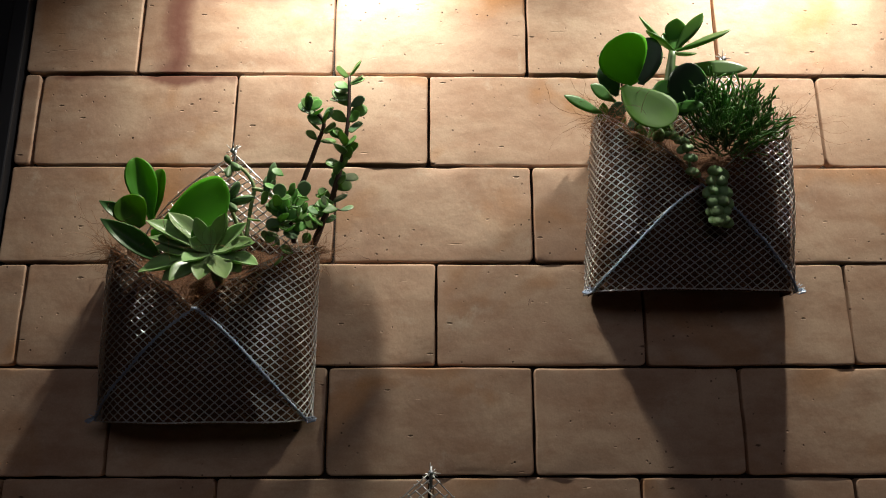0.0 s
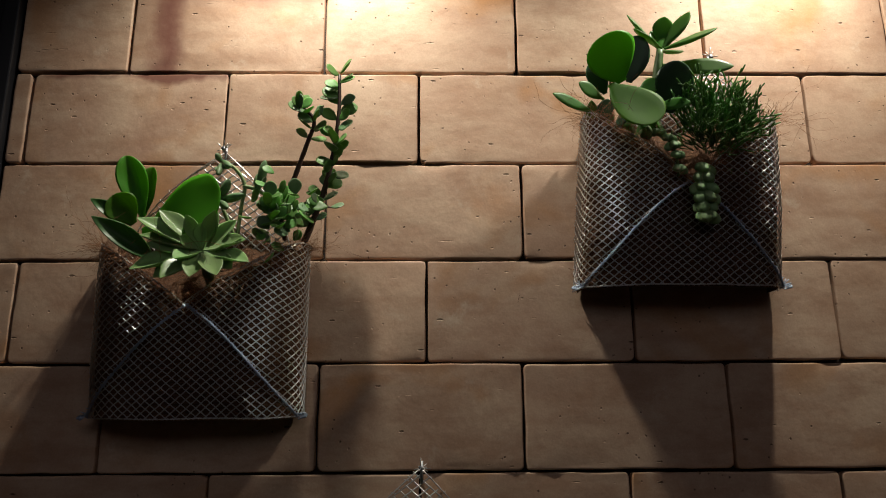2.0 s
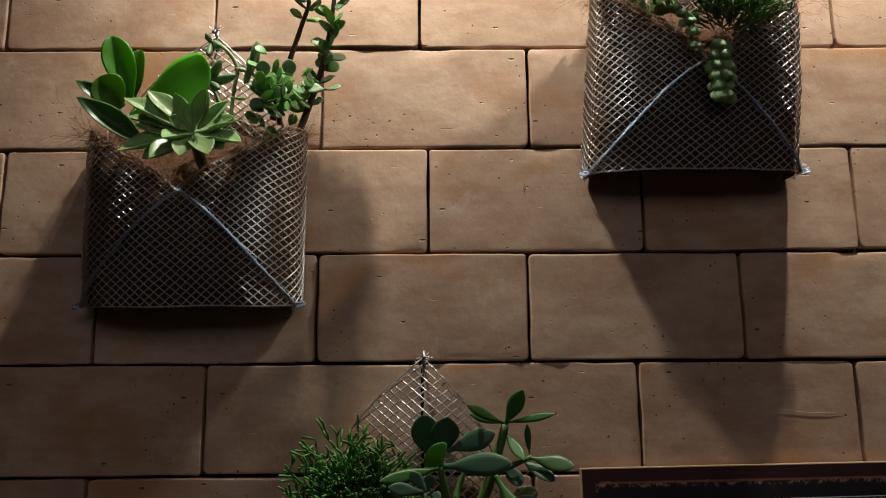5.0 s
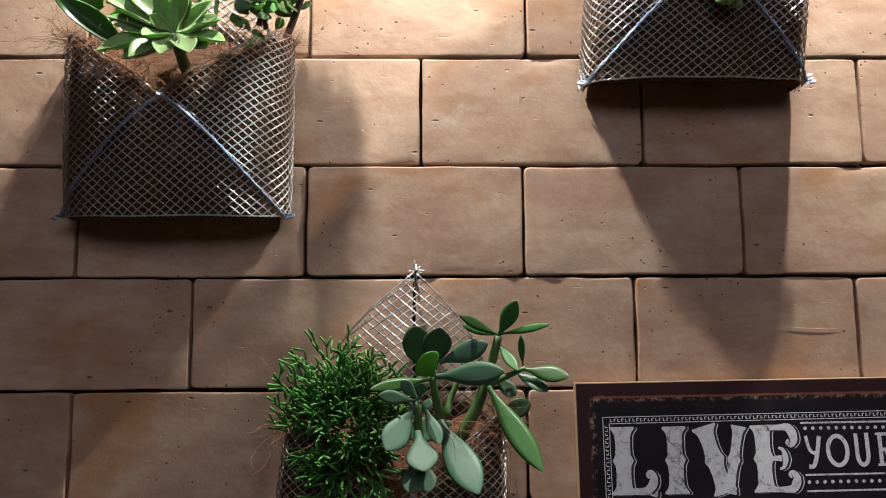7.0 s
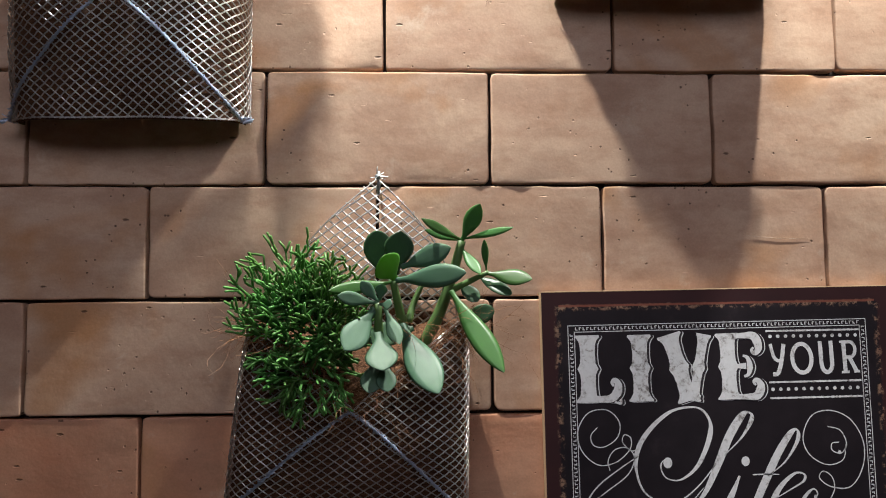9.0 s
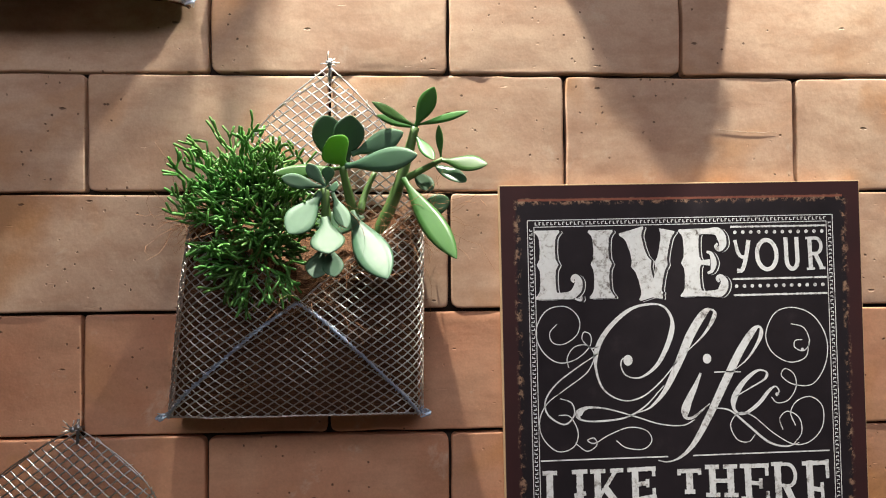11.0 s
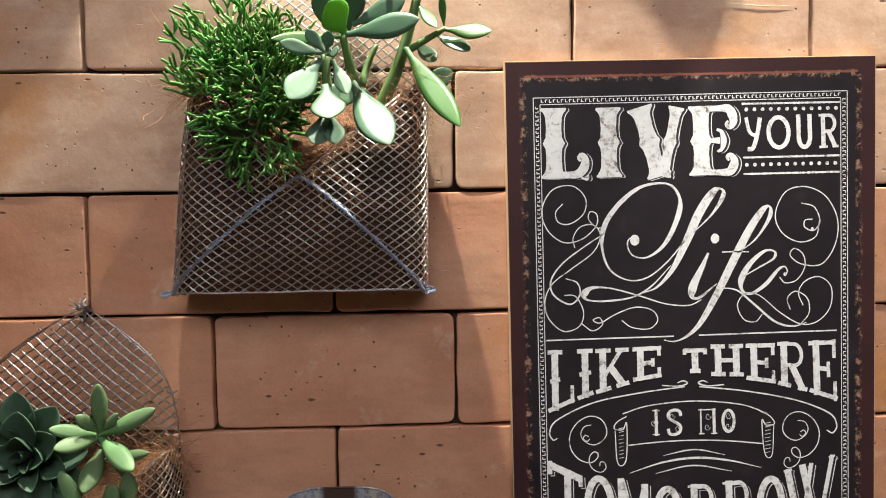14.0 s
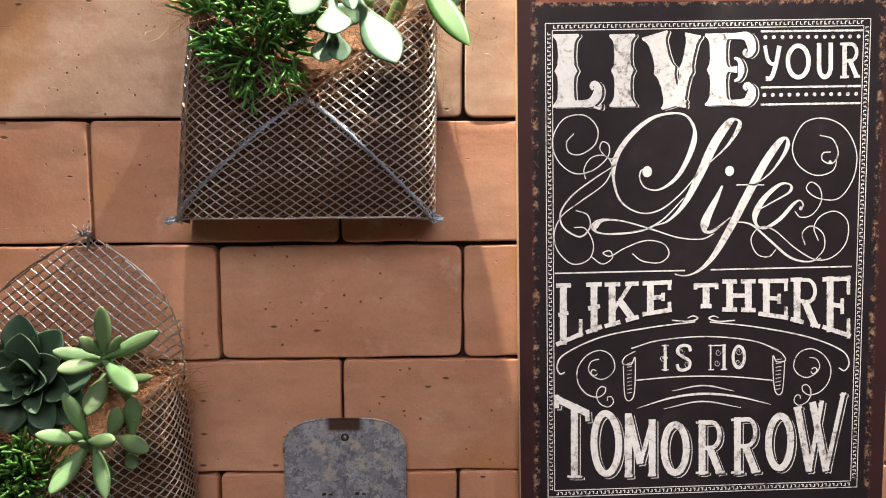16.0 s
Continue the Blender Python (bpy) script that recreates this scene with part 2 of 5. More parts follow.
def coir_material():
    m, nt, b = node_mat("matted_coir")
    tc = nt.nodes.new("ShaderNodeTexCoord").outputs["Object"]
    heights = []
    for turn, w in ((0.5, 1.0), (-0.7, 5.0), (1.4, 9.0)):
        mp = nd(nt, "ShaderNodeMapping")
        mp.inputs["Rotation"].default_value = (0, turn, 0)
        mp.inputs["Scale"].default_value = (1, 1, 8)
        nt.links.new(tc, mp.inputs["Vector"])
        heights.append(noise4(nt, mp.outputs[0], w, 75.0, 5.0, 0.7, 0.8))
    h = maths(nt, "MAXIMUM", maths(nt, "MAXIMUM", heights[0], heights[1]), heights[2])
    big = noise4(nt, tc, 2.0, 18.0, 3.0)
    col = ramp(nt, h, [(0.43, (0.016, 0.009, 0.006)), (0.58, (0.17, 0.082, 0.042)), (0.77, (0.40, 0.20, 0.10))])
    col = mixed(nt, maths(nt, "MULTIPLY", big, 0.7), col, (0.05, 0.027, 0.018))
    nt.links.new(col, b.inputs["Base Color"])
    b.inputs["Roughness"].default_value, b.inputs["Specular IOR Level"].default_value = 0.9, 0.15
    bumped(nt, b, h, 0.9, 0.004)
    return m


COIR = coir_material()


def world_of(ob):
    m = ob.matrix_basis.copy()
    return world_of(ob.parent) @ ob.matrix_parent_inverse @ m if ob.parent else m


def thing(name, place, label, category, group=""):
    ob = new(name)
    ob.empty_display_size = 0.02
    ob.matrix_basis = Matrix.Translation(place)
    return tagged(ob, label, category, group)


def under(ob, parent):
    """Puts ob, laid out in world space, under its thing."""
    ob.parent = parent
    ob.matrix_parent_inverse = world_of(parent).inverted()
    return ob


def piece(name, bm, material, parent, label="", smooth=True):
    return under(part(name, bm, material, None, label, smooth), parent)


def twist_pair(soup, pts, radius, turns, spread):
    """Two strands wound round each other along a line."""
    n = len(pts)
    for side in (0, math.pi):
        strand = []
        for i, p in enumerate(pts):
            d = (Vector(pts[min(i + 1, n - 1)]) - Vector(pts[max(i - 1, 0)])).normalized()
            a = d.cross(Vector((0, 1, 0))).normalized()
            b = d.cross(a)
            w = side + turns * 2 * math.pi * i / (n - 1)
            strand.append(Vector(p) + a * (spread * math.cos(w)) + b * (spread * math.sin(w)))
        soup.tube(strand, radius, 5)


class Pocket:
    """The folded pocket's surface: u runs across (-1 to 1, wall to wall round the front), v is the height over the bottom."""

    def __init__(self, cx, z0, width, side, apex, apex_x, depth, lean, seed, spread=1.0, drop=0.0, pinch=0.42):
        self.spread, self.drop, self.pinch = spread, drop, pinch
        self.cx, self.z0, self.width, self.side, self.apex, self.apex_x = cx, z0, width, side, apex, apex_x
        self.depth, self.lean, self.rnd, self.seed = depth, lean, random.Random(seed), seed
        turn = [math.pi * (i / 120 - 0.5) for i in range(121)]
        outline = [(math.copysign(abs(math.sin(a)) ** 0.5, math.sin(a)) * width / 2, max(0.0, math.cos(a)) ** 0.42 * depth) for a in turn]
        self.run = [0.0]
        for a, b in zip(outline, outline[1:]):
            self.run.append(self.run[-1] + math.hypot(b[0] - a[0], b[1] - a[1]))
        self.outline, self.half = outline, self.run[-1] / 2

    def at(self, u, v, out=0.0):
        s = (u + 1) * self.half
        k = max(0, min(119, sum(1 for r in self.run[1:-1] if r <= s)))
        f = (s - self.run[k]) / max(1e-9, self.run[k + 1] - self.run[k])
        x = self.outline[k][0] * (1 - f) + self.outline[k + 1][0] * f
        d = self.outline[k][1] * (1 - f) + self.outline[k + 1][1] * f
        h = v / self.side
        low = max(0.0, 1 - h)
        full = (d / self.depth) ** (self.pinch + 0.75 * low)
        swell = 0.66 + 0.46 * math.sin(math.pi * min(1.0, max(0.0, 0.12 + 0.66 * h)))
        wide = 1.0 + (self.spread - 1.0) * low
        ripple = noise.noise(Vector((x * 22 + self.seed, v * 20, self.seed * 3.1))) * 0.004 * min(1.0, full * 2)
        x = x * wide + out * x / (self.width / 2) * (1 - 0.8 * full)
        d = full * self.depth * swell + ripple + 0.005 + out
        sag = self.drop * full * low ** 2 + 0.003 * low * noise.noise(Vector((x * 16, self.seed, 2.0)))
        return Vector((self.cx + x + self.lean * v, -d, self.z0 + v - sag))

    def front_u(self, x):
        """u of the front's point at x across (fraction of the half width)."""
        best = min(range(121), key=lambda i: abs(self.outline[i][0] - x * self.width / 2))
        return self.run[best] / self.half - 1

    def neck(self, u):
        p = self.apex_x
        x = self.at(u, 0).x - self.cx
        f = (x - p) / (self.width / 2 - p) if x > p else (p - x) / (self.width / 2 + p)
        return self.apex + (self.side - self.apex) * min(1.0, max(0.0, f)) ** 0.9


def wire_planter(cx, z0, width, side, apex, apex_x, nail, depth, lean, seed, label, flare=1.1, spread=1.0, drop=0.0, pinch=0.42):
    pk = Pocket(cx, z0, width, side, apex, apex_x, depth, lean, seed, spread, drop, pinch)
    rnd = pk.rnd
    top = thing("wire_planter", (cx, -0.04, z0), label, "planter", "wire pocket planters on the brick wall")
    # woven front, running round the sides to the wall
    soup = Soup()
    necks = {i: pk.neck(i / 60) for i in range(-60, 61)}

    def neck_of(u):
        return necks[max(-60, min(60, round(u * 60)))]

    pitch, slope = 0.0112, 0.80
    reach = pk.half + side / slope
    for sign in (1, -1):
        c, n = -reach, 0
        while c < reach:
            c += pitch * rnd.uniform(0.94, 1.06)
            n += 1
            run = []
            for j in range(0, 46):
                v = side * j / 45
                u = (c + sign * v / slope + 0.0016 * noise.noise(Vector((c * 31, v * 26, sign * 7 + seed)))) / pk.half
                inside = abs(u) < 1 and v <= neck_of(u) + 0.002
                if inside:
                    run.append(pk.at(u, v, 0.0015 + 0.0006 * (1 if (j + n) % 2 else -1)))
                if (not inside or j == 45) and run:
                    if len(run) > 1:
                        soup.tube(run, 0.00074, 4, caps=False)
                    run = []
    # folded hem along the mouth and along the bottom
    hem = [pk.at(i / 60, necks[i] + 0.001, 0.002) for i in range(-58, 59)]
    twist_pair(soup, hem, 0.0005, 26, 0.0008)
    twist_pair(soup, [pk.at(i / 60, 0.001, 0.0015) for i in range(-50, 51)], 0.0005, 24, 0.0007)
    piece("wire_mesh", soup.bm(), WIRE, top, "diamond-woven galvanised wire mesh")
    # the two lapped edges, laced with wire, from the lower corners to the middle
    for sgn in (-1, 1):
        soup = Soup()
        u0, u1 = pk.front_u(sgn * 0.965), pk.front_u(apex_x / (width / 2))
        line = []
        for i in range(49):
            f = i / 48
            u = u0 + (u1 - u0) * f
            line.append(pk.at(u, apex * f * (1 + 0.10 * math.sin(math.pi * f)), 0.0030 + 0.001 * noise.noise(Vector((f * 15, seed, sgn)))))
        twist_pair(soup, line, 0.0009, 17, 0.0016)
        soup.tube(line, 0.0007, 5)
        for i in range(1, 48):
            p = Vector(line[i])
            d = Vector((rnd.uniform(-1, 1), -rnd.uniform(0.1, 0.7), rnd.uniform(-0.6, 1))).normalized()
            side_way = d.cross(Vector((0.2, 1, 0.3))).normalized()
            ln = rnd.uniform(0.003, 0.0085)
            soup.tube([p - d * ln * 0.5, p, p + d * ln * 0.5 + side_way * ln * 0.3], 0.0005, 4)
        seam = piece("seam", soup.bm(), SEAM, top, "bluish wire lacing along the fold")
        # the corner's twisted ear
        soup = Soup()
        p = pk.at(u0, 0.003, 0.002)
        coil = []
        for i in range(26):
            w = i * 0.95
            r = 0.0042 * (1 - i / 40)
            coil.append(p + Vector((sgn * (0.004 + 0.0003 * i) + r * math.cos(w), r * math.sin(w) * 0.8, -0.002 + r * math.sin(w + 0.8))))
        soup.tube(coil, 0.0008, 5)
        for i in range(5):
            d = Vector((sgn * rnd.uniform(0.2, 1), -rnd.uniform(0, 0.8), rnd.uniform(-0.5, 0.7))).normalized()
            soup.tube([p, p + d * rnd.uniform(0.006, 0.011)], 0.0006, 4)
        piece("corner_tie", soup.bm(), SEAM, seam, "twisted wire tip at the corner")
    # the open corner of the mesh that stands up to the nail
    soup = Soup()
    base_z, tip = z0 + side - 0.05, Vector(nail)
    tall = tip.z - base_z

    def half_at(f):
        a = width * 0.50
        x = max(0.0, 1 - f) * tall / a * flare
        return a * x / (1 + x ** 2.4) ** (1 / 2.4)

    def flap(x, f):
        mid = cx + lean * side + (tip.x - cx - lean * side) * f
        return Vector((mid + x, -(0.010 + 0.014 * math.sin(math.pi * min(1, f)) * (1 - (x / width) ** 2 * 2)), base_z + f * tall))

    for sign in (1, -1):
        c = -reach
        while c < reach:
            c += pitch * 1.2 * rnd.uniform(0.88, 1.12)
            run = []
            for j in range(41):
                f = j / 40
                x = c + sign * f * tall / slope + 0.0018 * noise.noise(Vector((c * 40, f * 6, sign + seed)))
                inside = abs(x) <= half_at(f) + 0.0015
                if inside:
                    run.append(flap(x, f) + Vector((0, 0.0006 * (1 if j % 2 else -1), 0)))
                if (not inside or j == 40) and run:
                    if len(run) > 1:
                        if rnd.random() < 0.5:
                            run.append(run[-1] + (run[-1] - run[-2]).normalized() * rnd.uniform(0.001, 0.005))
                        soup.tube(run, 0.00095, 4, caps=False)
                    run = []
    for sgn in (-1, 1):
        edge = [flap(sgn * half_at(i / 30), i / 30) + Vector((0, -0.002, 0)) for i in range(31)]
        soup.tube(edge, 0.00085, 4)
        for p in edge[6::2]:
            d = Vector((rnd.uniform(-1, 1), -rnd.uniform(0, 0.6), rnd.uniform(-0.6, 1))).normalized()
            soup.tube([p - d * 0.003, p + d * rnd.uniform(0.002, 0.005)], 0.0006, 4)
    for i in range(9):
        d = Vector((rnd.uniform(-1, 1), -rnd.uniform(0, 0.4), rnd.uniform(-0.4, 1))).normalized()
        soup.tube([tip + Vector((0, -0.004, 0)), tip + Vector((0, -0.004, 0)) + d * rnd.uniform(0.006, 0.013)], 0.0006, 4)
    piece("back_flap", soup.bm(), WIRE, top, "see-through mesh point hooked on a nail")
    # coir lining
    soup = Soup()
    soup.grid(lambda a, b: pk.at(-0.985 + 1.97 * a, b * (neck_of(-0.985 + 1.97 * a) - 0.004 + 0.007 * noise.noise(Vector((a * 40, seed, 0)))), -0.0045), 56, 24)
    back_top = side * 1.1

    def lid(a, b):
        u = -0.985 + 1.97 * a
        front = pk.at(u, neck_of(u) - 0.004 + 0.007 * noise.noise(Vector((a * 40, seed, 0))), -0.0025)
        back = Vector((cx + lean * side + (a - 0.5) * width * 0.93, -0.006, z0 + back_top * (1 - 0.16 * abs(2 * a - 1) ** 3) + 0.012 * noise.noise(Vector((a * 9, seed, 4)))))
        p = front.lerp(back, b)
        p.z -= 0.016 * math.sin(math.pi * b) - 0.008 * noise.noise(p * 60)
        return p

    soup.grid(lid, 56, 12)
    soup.grid(lambda a, b: pk.at(-0.985 + 1.97 * a, 0.001, -0.0025).lerp(Vector((cx + (a - 0.5) * width, -0.004, z0 + 0.012)), b), 40, 3)
    piece("coir_lining", soup.bm(), COIR, top, "dark brown matted coir lining")
    # loose coir hairs
    soup = Soup()
    for i in range(900):
        if i < 430:
            u = rnd.uniform(-0.95, 0.95)
            p = pk.at(u, neck_of(u) - rnd.uniform(-0.004, 0.012), 0.001)
            wild = 1.0 if i % 7 else 2.3
        elif i < 720:
            p = lid(rnd.random(), rnd.random() ** 1.5)
            wild = 0.9
        else:
            u = rnd.uniform(-0.9, 0.9)
            p = pk.at(u, rnd.uniform(0.0, 1.0) * neck_of(u), 0.0005)
            wild = 0.35
        d = Vector((rnd.uniform(-1, 1), -rnd.uniform(0, 0.8), rnd.uniform(-0.5, 0.6))).normalized()
        if wild > 2:
            d = (d + Vector((math.copysign(0.9, p.x - cx), -0.1, 0.2))).normalized()
        step = rnd.uniform(0.003, 0.0065) * wild
        pts = [p.copy()]
        for k in range(7):
            d = (d + Vector((rnd.gauss(0, 0.35), rnd.gauss(0, 0.22), rnd.gauss(-0.05, 0.35)))).normalized()
            if wild < 0.5:
                d.y *= 0.1
            q = pts[-1] + d * step
            q.y = min(q.y, -0.004)
            pts.append(q)
        soup.tube(pts, 0.00026, 3, 0.6, caps=False)
    tagged(piece("coir_hairs", soup.bm(), FIBRE, top, "reddish brown loose coir hairs"), kind="stuff")
    # its nail
    nl = thing("nail", (tip.x, 0.0, tip.z), "grey steel nail driven into the brick joint", "nail", "nails in the wall")
    soup = Soup()
    a = Vector((tip.x + 0.001, 0.012, tip.z - 0.004))
    soup.tube([a, a + Vector((0, -0.036, 0.004))], 0.0016, 8)
    soup.tube([a + Vector((0, -0.036, 0.004)), a + Vector((0, -0.0375, 0.0042))], 0.0032, 10)
    soup.tube([a + Vector((0.0005, -0.024, 0.012)), a + Vector((0, -0.025, -0.014))], 0.0018, 6)
    piece("shank", soup.bm(), NAIL, nl)
    return pk


PL = wire_planter(-0.274, 1.834, 0.2525, 0.208, 0.122, -0.004, (-0.262, -0.02, 2.172), 0.068, 0.0, 1, "wire mesh pocket planter full of fleshy green succulents", 1.1, 0.995, 0.007, 1.5)
PR = wire_planter(0.314, 1.984, 0.245, 0.222, 0.122, 0.008, (0.386, -0.02, 2.306), 0.068, 0.058, 2, "wire mesh pocket planter with paddle leaves and hanging stems", 1.1, 1.03, 0.003)
PM = wire_planter(-0.039, 1.408, 0.228, 0.206, 0.118, 0.004, (-0.006, -0.02, 1.772), 0.068, 0.075, 3, "wire mesh pocket planter with jade plant and twiggy cactus", 1.1, 1.12, -0.008)
PN = wire_planter(-0.281, 1.040, 0.232, 0.220, 0.125, 0.0, (-0.263, -0.02, 1.400), 0.070, 0.0, 4, "wire mesh pocket planter with pale star succulents", 1.7, 1.05)


# ---- plants ----
def leaf_material(name, colour, tip, rough=0.38, through=0.12, edge=(0.0, 0.0, 0.0)):
    m, nt, b = node_mat(name)
    tc = nt.nodes.new("ShaderNodeTexCoord").outputs["Object"]
    rnd = nt.nodes.new("ShaderNodeObjectInfo").outputs["Random"]
    xyz = nt.nodes.new("ShaderNodeSeparateXYZ")
    nt.links.new(tc, xyz.inputs[0])
    col = mixed(nt, ramp(nt, xyz.outputs[1], [(0.1, (0, 0, 0)), (0.95, (1, 1, 1))]), colour, tip)
    hs = nt.nodes.new("ShaderNodeHueSaturation")
    nt.links.new(maths(nt, "ADD", maths(nt, "MULTIPLY", rnd, 0.5), 0.75), hs.inputs["Value"])
    nt.links.new(maths(nt, "ADD", maths(nt, "MULTIPLY", rnd, 0.025), 0.4875), hs.inputs["Hue"])
    nt.links.new(col, hs.inputs["Color"])
    seed = maths(nt, "MULTIPLY", rnd, 40.0)
    blotch = noise4(nt, tc, seed, 5.0, 4.0)
    fine = noise4(nt, tc, seed, 40.0, 3.0)
    dim = maths(nt, "ADD", maths(nt, "MULTIPLY", blotch, 0.5), maths(nt, "MULTIPLY", fine, 0.18))
    col = mixed(nt, 1.0, hs.outputs[0], ramp(nt, dim, [(0.15, (0.84, 0.84, 0.84)), (0.55, (1.08, 1.08, 1.05))]), "MULTIPLY")
    nt.links.new(col, b.inputs["Base Color"])
    b.inputs["Roughness"].default_value = rough + 0.06
    b.inputs["Specular IOR Level"].default_value = 0.36
    b.inputs["Subsurface Weight"].default_value = 0.08
    b.inputs["Subsurface Radius"].default_value = (0.3, 0.6, 0.15)
    b.inputs["Subsurface Scale"].default_value = 0.008
    glow = nt.nodes.new("ShaderNodeBsdfTranslucent")
    nt.links.new(mixed(nt, 0.5, col, (0.25, 0.42, 0.03), "SCREEN"), glow.inputs["Color"])
    mix = nt.nodes.new("ShaderNodeMixShader")
    mix.inputs[0].default_value = through
    nt.links.new(b.outputs[0], mix.inputs[1])
    nt.links.new(glow.outputs[0], mix.inputs[2])
    nt.links.new(mix.outputs[0], nt.nodes["Material Output"].inputs["Surface"])
    return m


PADDLE = leaf_material("bright_paddle_leaf", (0.065, 0.235, 0.012), (0.095, 0.29, 0.016), 0.42, 0.52)
SPOON = leaf_material("fresh_green_spoon_leaf", (0.055, 0.165, 0.026), (0.075, 0.20, 0.036), 0.32, 0.38)
GLOSSY = leaf_material("glossy_pale_green_leaf", (0.34, 0.48, 0.23), (0.24, 0.39, 0.15), 0.26, 0.24)
DARKLEAF = leaf_material("dark_jade_leaf", (0.032, 0.075, 0.034), (0.040, 0.088, 0.040), 0.30, 0.08)
GREYLEAF = leaf_material("grey_green_leaf", (0.037, 0.086, 0.048), (0.050, 0.104, 0.060), 0.40, 0.05)
JADE = leaf_material("jade_leaf", (0.040, 0.115, 0.028), (0.054, 0.136, 0.036), 0.30, 0.20)
PALELEAF = leaf_material("pale_star_leaf", (0.110, 0.215, 0.085), (0.15, 0.245, 0.12), 0.46, 0.14)
TWIG = leaf_material("green_twig", (0.078, 0.205, 0.042), (0.105, 0.25, 0.056), 0.38, 0.15)
BEAD = leaf_material("grey_green_bead", (0.20, 0.34, 0.14), (0.25, 0.40, 0.18), 0.5, 0.2)
STEM_BROWN = plain_material("dark_red_brown_stem", (0.060, 0.028, 0.018), 0.6, scale=200, vary=0.4)
STEM_GREEN = plain_material("green_stem", (0.075, 0.145, 0.038), 0.5, scale=150, vary=0.3)


def leaf_mesh(name, material, peak=0.65, blunt=0.6, thick=0.12, bend=0.1, cup=0.15, base=0.18, rows=14, wave=0.0, fold=0.0):
    """A fleshy leaf one long along y and one wide in x, upper face to +z."""
    p = math.log(0.5) / math.log(peak)
    verts, faces, n = [], [], 12
    for i in range(rows + 1):
        t = i / rows
        t = 0.5 - 0.5 * math.cos(math.pi * t)
        w = math.sin(math.pi * min(1, t) ** p) ** blunt if 0 < t < 1 else 0.0
        w = max(w, base * (1 - t) ** 0.6 if t < peak else 0.0)
        h = thick * (0.35 + 0.65 * math.sin(math.pi * min(1, t + 0.08)) ** 0.6 if t < 0.92 else 0.35) * min(1, w * 3 + 0.02)
        for k in range(n):
            a = 2 * math.pi * k / n
            x = 0.5 * w * math.cos(a)
            z = 0.5 * h * math.copysign(abs(math.sin(a)) ** 0.8, math.sin(a))
            z += bend * t * t + cup * x * x * 2 - bend * 0.5 * t + wave * math.sin(t * 9 + x * 5) * abs(x) + fold * abs(x)
            verts.append((x, t, z))
    for i in range(rows):
        for k in range(n):
            faces.append((i * n + k, i * n + (k + 1) % n, (i + 1) * n + (k + 1) % n, (i + 1) * n + k))
    faces.append(tuple(reversed(range(n))))
    faces.append(tuple(rows * n + k for k in range(n)))
    me = bpy.data.meshes.new(name)
    me.from_pydata(verts, [], faces)
    me.polygons.foreach_set("use_smooth", [True] * len(me.polygons))
    me.materials.append(material)
    me.validate()
    return me


def put_leaf(me, parent, base, tip, width, face=(0.0, -1.0, 0.35), name="leaf", thick=None):
    """A leaf from base to tip, its upper side turned towards face."""
    base, tip = Vector(base), Vector(tip)
    y = tip - base
    ln = y.length
    y = y / ln
    z = Vector(face)
    z = (z - y * z.dot(y))
    z = z.normalized() if z.length > 1e-3 else y.orthogonal().normalized()
    x = y.cross(z)
    m = Matrix((x, y, z)).transposed().to_4x4()
    ob = new(name, me)
    under(ob, parent)
    ob.matrix_basis = Matrix.Translation(base) @ m @ Matrix.Diagonal((width, ln, thick or (width + ln) * 0.5, 1))
    return ob


def smooth_line(pts, steps=6):
    """Catmull-Rom through the points (any dimension)."""
    pts = [Vector(p) for p in pts]
    ext = [pts[0] * 2 - pts[1], *pts, pts[-1] * 2 - pts[-2]]
    out = []
    for i in range(1, len(ext) - 2):
        a, b, c, d = ext[i - 1:i + 3]
        for k in range(steps):
            t = k / steps
            out.append(0.5 * (2 * b + (c - a) * t + (2 * a - 5 * b + 4 * c - d) * t * t + (3 * b - a - 3 * c + d) * t ** 3))
    out.append(pts[-1])
    return out


def stem(parent, pts, r0, r1, material, name="stem"):
    soup = Soup()
    line = smooth_line(pts, 5)
    n = len(line) - 1
    soup.tube(line, [(r0 + (r1 - r0) * i / n) * (1 + 0.12 * noise.noise(p * 150)) for i, p in enumerate(line)], 8)
    piece(name, soup.bm(), material, parent)
    return line


